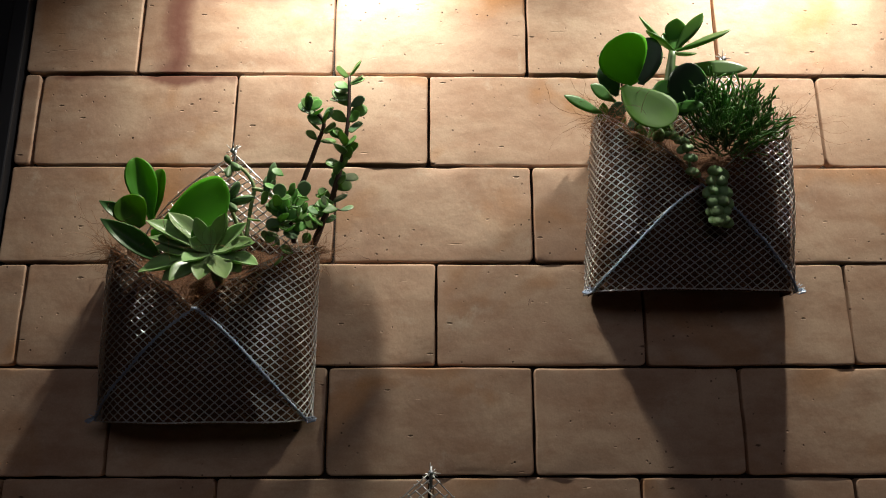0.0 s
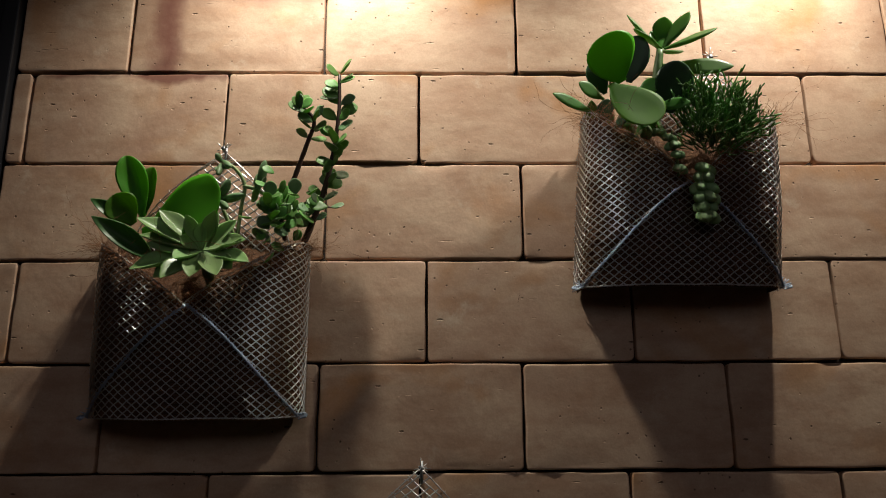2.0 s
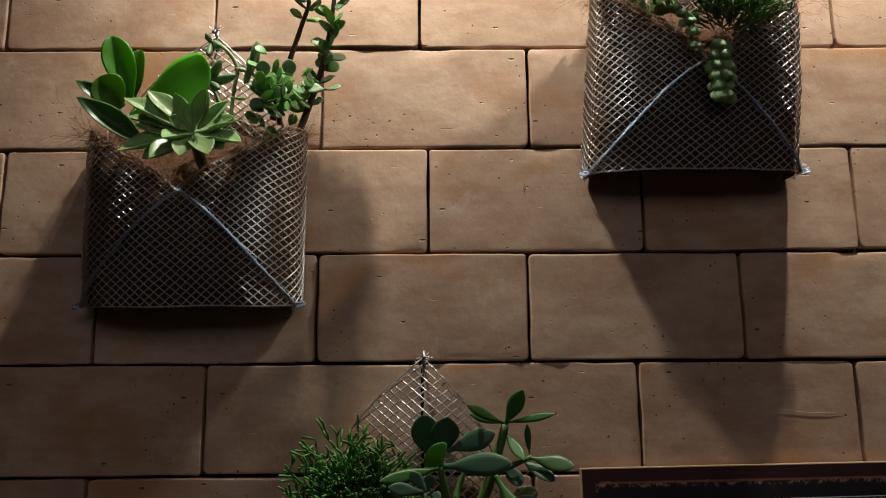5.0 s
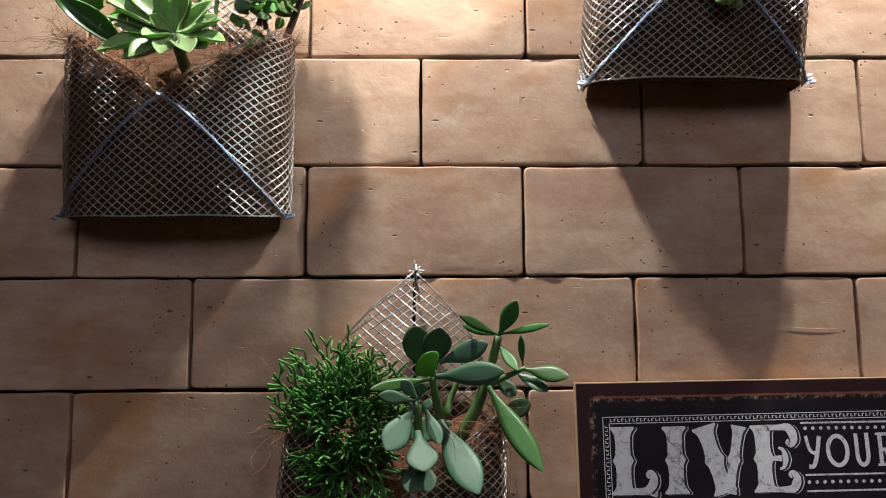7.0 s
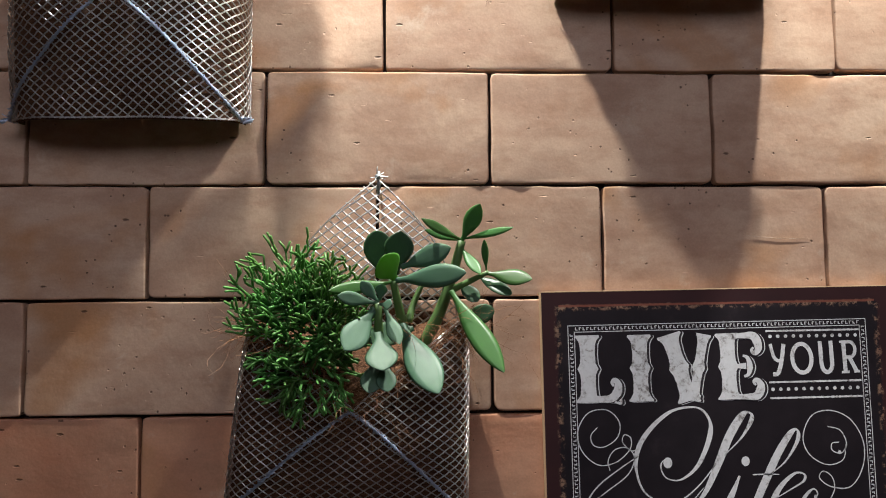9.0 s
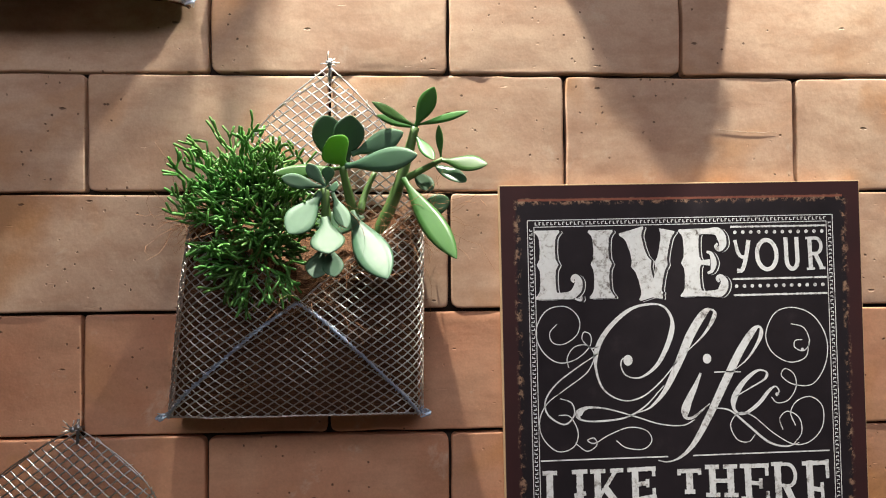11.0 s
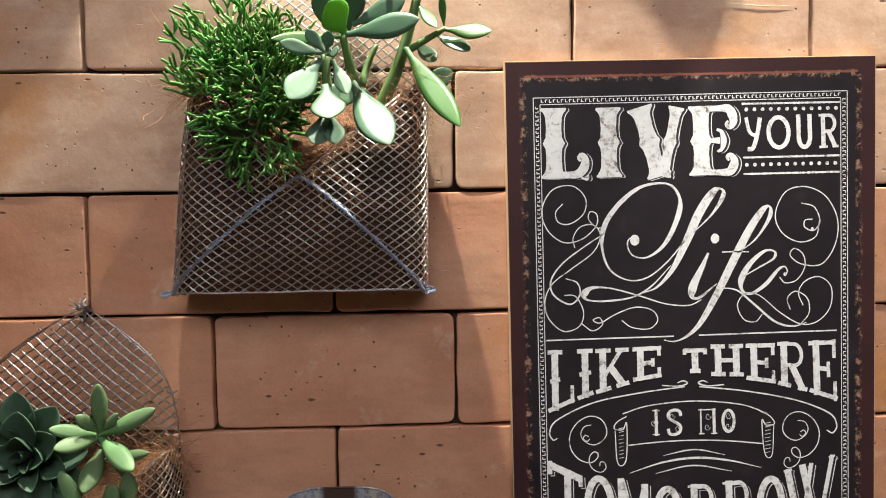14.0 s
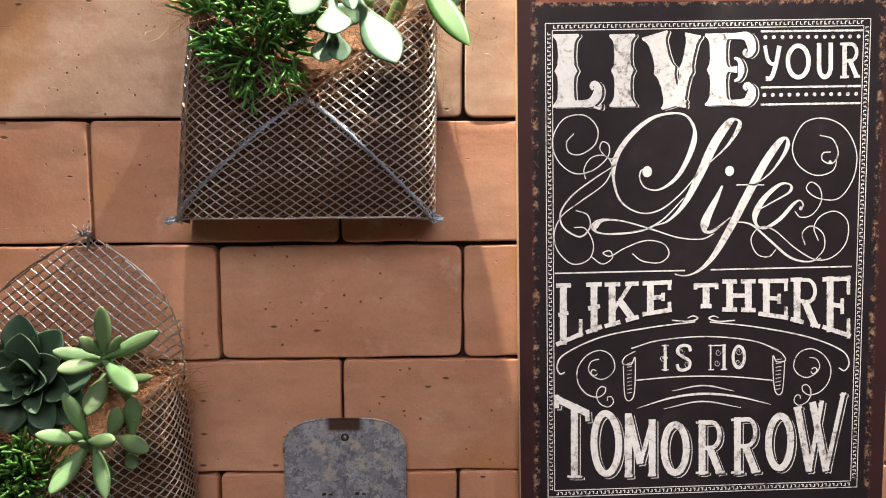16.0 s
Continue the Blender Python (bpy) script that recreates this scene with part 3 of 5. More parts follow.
PADDLE_LEAVES = [
    ((-0.338, -0.07, 2.046), (-0.232, -0.115, 2.078), 0.0600),
    ((-0.343, -0.06, 2.068), (-0.365, -0.075, 2.141), 0.0301),
    ((-0.346, -0.045, 2.075), (-0.339, -0.05, 2.136), 0.021),
    ((-0.348, -0.07, 2.057), (-0.372, -0.085, 2.087), 0.0336),
    ((-0.355, -0.06, 2.059), (-0.398, -0.085, 2.083), 0.0162),
    ((-0.316, -0.075, 2.01), (-0.383, -0.11, 2.053), 0.0222),
]
ROSETTE_LEAVES = [
    ((-0.255, -0.105, 2.014), (-0.31, -0.1, 2.06), 0.0194),
    ((-0.255, -0.105, 2.014), (-0.331, -0.11, 2.046), 0.0206),
    ((-0.255, -0.105, 2.014), (-0.273, -0.1, 2.056), 0.0168),
    ((-0.255, -0.105, 2.014), (-0.2, -0.12, 2.018), 0.0191),
    ((-0.255, -0.105, 2.014), (-0.194, -0.13, 1.989), 0.019),
    ((-0.255, -0.105, 2.014), (-0.223, -0.15, 1.969), 0.0211),
    ((-0.255, -0.105, 2.014), (-0.252, -0.15, 1.968), 0.0199),
    ((-0.255, -0.105, 2.014), (-0.286, -0.14, 1.969), 0.0213),
    ((-0.255, -0.105, 2.014), (-0.327, -0.12, 1.983), 0.0216),
    ((-0.255, -0.105, 2.014), (-0.329, -0.1, 2.029), 0.0168),
    ((-0.255, -0.105, 2.014), (-0.247, -0.1, 2.064), 0.0169),
    ((-0.255, -0.105, 2.014), (-0.273, -0.145, 1.99), 0.0188),
]
SEDUM_STEM_A = [(-0.23, -0.05, 2.045), (-0.226, -0.055, 2.082), (-0.222, -0.06, 2.109), (-0.234, -0.065, 2.129), (-0.252, -0.07, 2.138)]
SEDUM_STEM_B = [(-0.224, -0.06, 2.108), (-0.206, -0.06, 2.103), (-0.186, -0.06, 2.087)]
SEDUM_STEM_C = [(-0.23, -0.06, 2.042), (-0.243, -0.07, 2.073), (-0.247, -0.08, 2.084)]
SEDUM_LEAVES = [
    ((-0.25, -0.07, 2.136), (-0.255, -0.08, 2.143), 0.0082),
    ((-0.248, -0.07, 2.135), (-0.233, -0.09, 2.121), 0.0089),
    ((-0.25, -0.07, 2.132), (-0.247, -0.09, 2.111), 0.0082),
    ((-0.245, -0.07, 2.129), (-0.253, -0.085, 2.119), 0.0075),
    ((-0.205, -0.06, 2.102), (-0.196, -0.07, 2.138), 0.011),
    ((-0.208, -0.06, 2.103), (-0.206, -0.06, 2.124), 0.009),
    ((-0.247, -0.08, 2.084), (-0.232, -0.09, 2.106), 0.0107),
    ((-0.246, -0.08, 2.082), (-0.214, -0.09, 2.086), 0.0094),
    ((-0.248, -0.08, 2.082), (-0.261, -0.1, 2.07), 0.0093),
    ((-0.246, -0.08, 2.081), (-0.257, -0.085, 2.099), 0.0087),
    ((-0.246, -0.08, 2.081), (-0.23, -0.1, 2.066), 0.0086),
]
JADE_STEM_A = [(-0.153, -0.03, 2.04), (-0.14, -0.036, 2.072), (-0.125, -0.048, 2.111), (-0.115, -0.056, 2.154), (-0.109, -0.061, 2.206), (-0.109, -0.066, 2.256)]
JADE_STEM_B = [(-0.186, -0.024, 2.058), (-0.175, -0.028, 2.104), (-0.163, -0.036, 2.137), (-0.15, -0.045, 2.171), (-0.141, -0.052, 2.197), (-0.151, -0.056, 2.211), (-0.164, -0.058, 2.214)]
JADE_STEM_C = [(-0.171, -0.055, 2.04), (-0.173, -0.065, 2.059), (-0.179, -0.075, 2.073)]
JADE_STEM_D = [(-0.138, -0.06, 2.08), (-0.123, -0.07, 2.078), (-0.111, -0.075, 2.075)]
CRASSULA_LEAVES = [
    ((0.245, -0.09, 2.234), (0.217, -0.12, 2.282), 0.0609),
    ((0.257, -0.08, 2.239), (0.271, -0.09, 2.298), 0.0312),
    ((0.23, -0.095, 2.229), (0.277, -0.118, 2.166), 0.0486),
    ((0.304, -0.08, 2.197), (0.314, -0.1, 2.258), 0.0404),
    ((0.308, -0.06, 2.273), (0.39, -0.085, 2.256), 0.0215),
    ((0.215, -0.06, 2.207), (0.156, -0.09, 2.217), 0.0141),
    ((0.229, -0.06, 2.225), (0.193, -0.075, 2.24), 0.0171),
    ((0.265, -0.08, 2.222), (0.293, -0.09, 2.236), 0.0182),
    ((0.282, -0.09, 2.202), (0.322, -0.11, 2.196), 0.0151),
    ((0.234, -0.05, 2.238), (0.213, -0.06, 2.275), 0.0247),
]
CRASSULA_TOP = [
    ((0.307, -0.06, 2.296), (0.258, -0.08, 2.332), 0.0175),
    ((0.305, -0.07, 2.293), (0.261, -0.1, 2.3), 0.02),
    ((0.312, -0.05, 2.308), (0.316, -0.06, 2.344), 0.0207),
    ((0.311, -0.06, 2.299), (0.348, -0.07, 2.344), 0.0176),
    ((0.309, -0.07, 2.292), (0.374, -0.09, 2.307), 0.0172),
    ((0.309, -0.07, 2.289), (0.313, -0.11, 2.262), 0.0184),
    ((0.312, -0.05, 2.303), (0.299, -0.05, 2.328), 0.0178),
    ((0.306, -0.06, 2.293), (0.324, -0.05, 2.328), 0.0162),
]
CRASSULA_STEM = [(0.296, -0.05, 2.203), (0.3, -0.055, 2.252), (0.307, -0.06, 2.297)]
TAIL_A = [(0.268, -0.08, 2.166), (0.282, -0.085, 2.168), (0.296, -0.09, 2.158), (0.304, -0.092, 2.139), (0.305, -0.092, 2.109)]
TAIL_B = [(0.333, -0.09, 2.123), (0.332, -0.095, 2.092), (0.332, -0.095, 2.062)]
JADE_LEAVES_A = [
    ((0.000, -0.06, 1.668), (-0.005, -0.07, 1.709), 0.0250),
    ((0.015, -0.065, 1.664), (0.021, -0.08, 1.708), 0.0250),
    ((0.015, -0.09, 1.658), (0.002, -0.12, 1.68), 0.0258),
    ((0.021, -0.07, 1.671), (0.072, -0.08, 1.69), 0.0183),
    ((0.016, -0.09, 1.657), (0.086, -0.12, 1.662), 0.0195),
    ((0.013, -0.09, 1.655), (-0.049, -0.12, 1.645), 0.0113),
    ((0.071, -0.08, 1.646), (0.119, -0.12, 1.565), 0.0199),
    ((0.021, -0.09, 1.613), (0.057, -0.14, 1.547), 0.0276),
    ((0.086, -0.05, 1.615), (0.117, -0.055, 1.628), 0.0167),
]
JADE_LEAVES_B = [
    ((0.083, -0.07, 1.698), (0.102, -0.08, 1.735), 0.0151),
    ((0.085, -0.07, 1.7), (0.135, -0.09, 1.708), 0.0075),
    ((0.082, -0.07, 1.699), (0.04, -0.085, 1.718), 0.0097),
    ((0.083, -0.06, 1.699), (0.044, -0.07, 1.708), 0.0088),
    ((0.108, -0.08, 1.664), (0.151, -0.1, 1.655), 0.0159),
    ((0.108, -0.07, 1.667), (0.105, -0.075, 1.699), 0.0065),
    ((0.102, -0.07, 1.66), (0.131, -0.09, 1.641), 0.0129),
    ((0.083, -0.06, 1.654), (0.099, -0.07, 1.635), 0.0143),
    ((0.083, -0.07, 1.69), (0.1, -0.09, 1.661), 0.0107),
    ((0.033, -0.07, 1.609), (-0.014, -0.08, 1.598), 0.0215),
]
JADE_TRUNK_A = [(0.031, -0.05, 1.584), (0.023, -0.065, 1.611), (0.017, -0.08, 1.637), (0.013, -0.09, 1.657)]
JADE_TRUNK_B = [(0.044, -0.05, 1.592), (0.061, -0.06, 1.627), (0.074, -0.065, 1.665), (0.083, -0.07, 1.698)]
JADE_TRUNK_C = [(0.069, -0.06, 1.646), (0.088, -0.07, 1.655), (0.109, -0.08, 1.665)]
JADE_TRUNK_D = [(0.028, -0.06, 1.615), (0.034, -0.055, 1.636), (0.043, -0.055, 1.655)]
PALE_LEAVES = [
    ((-0.0, -0.115, 1.635), (-0.017, -0.12, 1.655), 0.0081),
    ((-0.001, -0.115, 1.634), (-0.039, -0.13, 1.641), 0.0091),
    ((0.001, -0.115, 1.637), (0.004, -0.125, 1.653), 0.0081),
    ((-0.004, -0.115, 1.629), (-0.031, -0.14, 1.589), 0.018),
    ((0.006, -0.115, 1.629), (0.021, -0.135, 1.594), 0.01),
    ((-0.0, -0.12, 1.606), (0.006, -0.15, 1.57), 0.0208),
    ((-0.003, -0.12, 1.581), (-0.008, -0.14, 1.55), 0.014),
    ((0.004, -0.12, 1.581), (0.01, -0.14, 1.551), 0.013),
    ((0.002, -0.12, 1.633), (0.015, -0.14, 1.632), 0.007),
]
PALE_STEM = [(-0.0, -0.09, 1.575), (-0.0, -0.11, 1.605), (-0.001, -0.115, 1.634)]
STAR_LEAVES_A = [
    ((-0.213, -0.105, 1.295), (-0.209, -0.115, 1.343), 0.0142),
    ((-0.212, -0.105, 1.292), (-0.156, -0.12, 1.319), 0.0137),
    ((-0.213, -0.105, 1.289), (-0.171, -0.14, 1.269), 0.0171),
    ((-0.216, -0.105, 1.289), (-0.245, -0.13, 1.287), 0.0142),
    ((-0.219, -0.1, 1.291), (-0.257, -0.11, 1.3), 0.0123),
    ((-0.215, -0.105, 1.296), (-0.229, -0.12, 1.315), 0.0112),
    ((-0.21, -0.105, 1.296), (-0.19, -0.12, 1.316), 0.0081),
    ((-0.217, -0.095, 1.275), (-0.224, -0.12, 1.243), 0.0185),
    ((-0.217, -0.085, 1.263), (-0.17, -0.1, 1.273), 0.0095),
]
STAR_LEAVES_B = [
    ((-0.229, -0.11, 1.218), (-0.244, -0.12, 1.266), 0.0133),
    ((-0.23, -0.11, 1.217), (-0.267, -0.13, 1.23), 0.0132),
    ((-0.231, -0.11, 1.219), (-0.234, -0.14, 1.234), 0.0071),
    ((-0.23, -0.11, 1.213), (-0.251, -0.14, 1.179), 0.0162),
    ((-0.223, -0.11, 1.213), (-0.202, -0.14, 1.174), 0.0132),
    ((-0.226, -0.115, 1.218), (-0.187, -0.15, 1.23), 0.013),
    ((-0.208, -0.1, 1.218), (-0.174, -0.11, 1.206), 0.0146),
    ((-0.213, -0.1, 1.219), (-0.198, -0.11, 1.248), 0.0156),
    ((-0.196, -0.09, 1.214), (-0.194, -0.09, 1.253), 0.0159),
    ((-0.206, -0.08, 1.195), (-0.195, -0.09, 1.182), 0.0129),
    ((-0.232, -0.1, 1.208), (-0.228, -0.13, 1.222), 0.0072),
]
STAR_STEM = [(-0.233, -0.06, 1.188), (-0.22, -0.08, 1.24), (-0.216, -0.1, 1.29)]


fan = leaf_mesh("paddle_leaf", PADDLE, 0.62, 0.55, 0.07, 0.12, 0.12, 0.22, 14, 0.06, 0.25)
wide_fan = leaf_mesh("fan_leaf", PADDLE, 0.70, 0.46, 0.05, 0.10, 0.10, 0.16, 18, 0.07)
lance = leaf_mesh("lance_leaf", JADE, 0.5, 0.85, 0.08, 0.15, 0.4, 0.35)
paddle = thing("paddle_plant", (-0.33, -0.06, 2.03), "broad bright green paddle-leaved succulent in a wire planter", "succulent", "succulents")
for i, (b, t, w) in enumerate(PADDLE_LEAVES):
    put_leaf(wide_fan if i == 0 else lance if i > 3 else fan, paddle, b, t, w * (1.38 if i == 0 else 1.2), (-0.1 + 0.3 * (i == 1), -1.0, 0.25))

pointed = leaf_mesh("rosette_leaf", GLOSSY, 0.62, 0.92, 0.09, 0.26, 0.2, 0.36, 16, 0.03, 0.16)
rosette = thing("rosette_succulent", (-0.255, -0.08, 2.0), "glossy pale green rosette succulent with pointed leaves", "succulent", "succulents")
for ax, ay, az, w in ((-0.046, -0.022, -0.036, 0.028), (0.052, -0.020, 0.012, 0.024), (0.044, -0.034, -0.030, 0.026), (-0.062, -0.012, 0.006, 0.024), (0.012, 0.0, 0.056, 0.022), (0.040, -0.004, 0.038, 0.022)):
    c = Vector((-0.255, -0.098, 2.011))
    put_leaf(pointed, rosette, c, c + Vector((ax, ay, az)), w, (0.05, -0.9, 0.6))
for b, t, w in ROSETTE_LEAVES:
    put_leaf(pointed, rosette, b, t, w * 1.3, (0.05, -0.8, 0.8))
for k, (ax, az) in enumerate(((0.022, 0.040), (-0.014, 0.036), (0.004, 0.028), (-0.022, 0.012))):
    c = Vector((-0.255, -0.108, 2.014))
    put_leaf(pointed, rosette, c, c + Vector((ax, -0.026 + 0.004 * k, az)), 0.017, (0.2 - 0.1 * k, -1, 0.2))
stem(rosette, [(-0.256, -0.05, 1.985), (-0.255, -0.08, 1.998), (-0.255, -0.106, 2.014)], 0.006, 0.007, STEM_GREEN)

STEM_PALE = plain_material("pale_green_stem", (0.22, 0.31, 0.13), 0.5, scale=150, vary=0.3)
finger = leaf_mesh("finger_leaf", PALELEAF, 0.6, 0.55, 0.55, 0.1, 0.0, 0.4)
sedum = thing("sedum", (-0.23, -0.05, 2.035), "thin-stemmed grey-green sedum with finger leaves", "succulent", "succulents")
for line in (SEDUM_STEM_A, SEDUM_STEM_B, SEDUM_STEM_C):
    stem(sedum, line, 0.0026, 0.0022, STEM_PALE)
for b, t, w in SEDUM_LEAVES:
    put_leaf(finger, sedum, b, t, w, (0.1, -1, 0.4))

COIN = leaf_material("small_round_leaf", (0.125, 0.28, 0.070), (0.16, 0.34, 0.090), 0.38, 0.35)
COIN_PALE = leaf_material("pale_small_round_leaf", (0.15, 0.26, 0.13), (0.19, 0.31, 0.16), 0.38, 0.15)
coin = leaf_mesh("coin_leaf", COIN, 0.58, 0.55, 0.16, 0.08, 0.15, 0.2, 10)
coin_pale = leaf_mesh("pale_coin_leaf", COIN_PALE, 0.58, 0.55, 0.16, 0.08, 0.15, 0.2, 10)
bush = thing("small_leaf_jade", (-0.155, -0.05, 2.03), "upright dark-stemmed jade with small round leaves", "succulent", "succulents")
rnd = random.Random(11)
for pts, r0, every in ((JADE_STEM_A, 0.0046, 1), (JADE_STEM_B, 0.0040, 2), (JADE_STEM_C, 0.003, 1), (JADE_STEM_D, 0.0018, 4)):
    line = stem(bush, pts, r0, r0 * 0.45, STEM_BROWN)
    for i in range(4, len(line), every):
        f = i / len(line)
        if pts is JADE_STEM_B and 0.15 < f < 0.5:
            continue
        for k in range(2):
            a = rnd.uniform(0, 2 * math.pi)
            d = Vector((math.cos(a), -0.35 + 0.5 * math.sin(a), rnd.uniform(-0.2, 0.7))).normalized()
            size = rnd.uniform(0.017, 0.024)
            mesh = coin_pale if rnd.random() < (0.35 if pts is JADE_STEM_A else 0.2) else coin
            put_leaf(mesh, bush, line[i] + d * 0.002, line[i] + d * (size + 0.002), size * rnd.uniform(0.75, 0.95), (rnd.uniform(-0.5, 0.5), -0.8, rnd.uniform(0.1, 0.9)))
for i in range(64):
    c = Vector((rnd.gauss(-0.172, 0.022), -rnd.uniform(0.05, 0.10), rnd.gauss(2.062, 0.018)))
    d = Vector((rnd.uniform(-1, 1), -rnd.uniform(0.1, 0.9), rnd.uniform(-0.3, 0.9))).normalized()
    size = rnd.uniform(0.013, 0.02)
    put_leaf(coin_pale if rnd.random() < 0.4 else coin, bush, c, c + d * size, size * 0.85, (rnd.uniform(-0.6, 0.6), -0.9, 0.5))

broad = leaf_mesh("broad_leaf", PADDLE, 0.64, 0.45, 0.06, 0.1, 0.1, 0.22)
broad_dark = leaf_mesh("broad_dark_leaf", DARKLEAF, 0.58, 0.5, 0.09, 0.1, 0.12, 0.22)
spoon = leaf_mesh("spoon_leaf", SPOON, 0.60, 0.72, 0.14, 0.16, 0.08, 0.25, 14)
crassula = thing("paddle_plant", (0.29, -0.05, 2.17), "broad-leaved green paddle plant with a leafy top", "succulent", "succulents")
for i, (b, t, w) in enumerate(CRASSULA_LEAVES):
    me = broad if i in (0, 2) else broad_dark if i in (1, 3, 9) else spoon
    put_leaf(me, crassula, b, t, w * 1.2, (0.0, -1.0, 0.15))
for b, t, w in CRASSULA_TOP:
    put_leaf(spoon, crassula, b, t, w * 1.35, (0.0, -0.7, 0.8))
stem(crassula, CRASSULA_STEM, 0.0075, 0.005, STEM_GREEN)
rnd = random.Random(8)
for i in range(13):
    c = Vector((rnd.uniform(0.215, 0.315), -rnd.uniform(0.035, 0.07), rnd.uniform(2.175, 2.215)))
    d = Vector((rnd.uniform(-0.8, 0.8), -rnd.uniform(0.2, 0.7), rnd.uniform(0.2, 0.9))).normalized()
    put_leaf(spoon if i % 3 else broad_dark, crassula, c, c + d * rnd.uniform(0.028, 0.042), rnd.uniform(0.016, 0.024), (0.0, -0.9, 0.5))

bead = leaf_mesh("bead_leaf", BEAD, 0.55, 0.5, 0.75, 0.05, 0.0, 0.5, 10)
tail = thing("burro_tail", (0.30, -0.085, 2.14), "hanging burro's tail strands of plump green beads", "succulent", "succulents")
rnd = random.Random(5)
for pts, size, gap in ((TAIL_A, 0.0145, 3), (TAIL_B, 0.021, 2)):
    line = stem(tail, pts, 0.002, 0.0015, STEM_GREEN)
    for i in range(0, len(line), gap):
        for k in range(4):
            a = rnd.uniform(0, math.pi * 2)
            way = (line[min(i + 1, len(line) - 1)] - line[max(0, i - 1)]).normalized()
            d = Vector((math.cos(a), -abs(math.sin(a)), 0.0)) + way * 0.8
            put_leaf(bead, tail, line[i], line[i] + d.normalized() * size * rnd.uniform(0.8, 1.1), size * 0.72, (0, -1, 0.3))


def twiggy(name, label, root, spread, count, seed, seg=0.013, radius=0.0011, lift=0.35, droop=0.0):
    """A bushy leafless cactus of many short jointed green twigs."""
    rnd = random.Random(seed)
    top = thing(name, root, label, "succulent", "succulents")
    branches = [Soup() for _ in range(10)]
    root = Vector(root)
    for i in range(count):
        a, b = rnd.uniform(0, 2 * math.pi), rnd.random() ** 0.6
        end = root + Vector((spread[0] * b * math.cos(a), -spread[1] * rnd.random(), spread[2] * b * math.sin(a) + spread[2] * 0.35))
        d = (end - root).normalized()
        p = root.lerp(end, rnd.uniform(0.45, 0.85))
        d = (d + Vector((rnd.gauss(0, 0.4), -abs(rnd.gauss(0, 0.4)), rnd.gauss(lift, 0.35)))).normalized()
        soup = branches[int(a / (2 * math.pi) * 10) % 10]
        todo = [(p, d, 0)]
        while todo:
            p, d, depth = todo.pop()
            ln = seg * rnd.uniform(0.7, 1.3)
            mid = p + d * ln * 0.5 + Vector((rnd.gauss(0, 0.0008), rnd.gauss(0, 0.0008), 0))
            q = p + d * ln
            if q.y > -0.006:
                q.y = -0.006
            r = radius * rnd.uniform(0.85, 1.15)
            soup.tube([p, mid, q, q + d * r * 0.8], [r * 0.8, r, r * 0.95, r * 0.3], 5)
            if depth < 2:
                for k in range(2 if rnd.random() < 0.55 else 1):
                    e = (d + Vector((rnd.gauss(0, 0.5), rnd.gauss(-0.1, 0.4), rnd.gauss(0.12 - droop, 0.4)))).normalized()
                    todo.append((q, e, depth + 1))
    for soup in branches:
        if soup.v:
            piece("branch", soup.bm(), TWIG, top)
    return top


twiggy("mistletoe_cactus", "bushy deep green twiggy cactus in a wire planter", (0.362, -0.055, 2.165), (0.065, 0.055, 0.062), 260, 21, 0.012, 0.0010, 0.6)
twiggy("mistletoe_cactus", "bushy green twiggy cactus spilling over a wire planter", (-0.080, -0.055, 1.605), (0.074, 0.05, 0.068), 330, 22, 0.0115, 0.00135, 0.2)
twiggy("mistletoe_cactus", "strands of green twiggy cactus hanging over the mesh", (-0.068, -0.08, 1.56), (0.042, 0.02, 0.034), 80, 23, 0.0115, 0.00135, -0.1, 0.3)
twiggy("mistletoe_cactus", "low green twiggy cactus below the rosette", (-0.315, -0.07, 1.165), (0.06, 0.05, 0.045), 200, 24, 0.0125, 0.0013, 0.2)

jade_leaf = leaf_mesh("jade_leaf", JADE, 0.60, 0.80, 0.15, 0.22, 0.06, 0.26, 16)
jade_dark = leaf_mesh("dark_jade_leaf", DARKLEAF, 0.58, 0.55, 0.13, 0.1, 0.12, 0.22)
jade_grey = leaf_mesh("grey_jade_leaf", GREYLEAF, 0.62, 0.76, 0.15, 0.22, 0.06, 0.26, 16)
jade_plant = thing("jade_plant", (0.045, -0.05, 1.575), "jade plant with thick green stems and long spoon leaves", "succulent", "succulents")
for i, (b, t, w) in enumerate(JADE_LEAVES_A):
    put_leaf((jade_dark, jade_grey, spoon, jade_grey, jade_grey, jade_leaf, jade_leaf, jade_grey, jade_dark)[i], jade_plant, b, t, w * 1.22, (0.1, -1.0, 0.15))
for i, (b, t, w) in enumerate(JADE_LEAVES_B):
    put_leaf(jade_dark if i in (6, 7, 9) else jade_leaf, jade_plant, b, t, w * 1.2, (0.1, -0.9, 0.35))
for line, r in ((JADE_TRUNK_A, 0.006), (JADE_TRUNK_B, 0.007), (JADE_TRUNK_C, 0.004), (JADE_TRUNK_D, 0.004)):
    stem(jade_plant, line, r, r * 0.6, STEM_GREEN)

CHALKY = leaf_material("chalky_leaf", (0.048, 0.104, 0.060), (0.066, 0.128, 0.080), 0.5, 0.05)
pale_leaf = leaf_mesh("chalky_leaf", CHALKY, 0.66, 0.74, 0.16, 0.24, 0.10, 0.3, 16)
pale = thing("chalky_succulent", (0.0, -0.09, 1.575), "pale chalky green succulent with drooping spoon leaves", "succulent", "succulents")
for b, t, w in PALE_LEAVES:
    put_leaf(pale_leaf, pale, b, t, w * 1.5, (0.05, -1.0, 0.1))
stem(pale, PALE_STEM, 0.005, 0.004, STEM_GREEN)

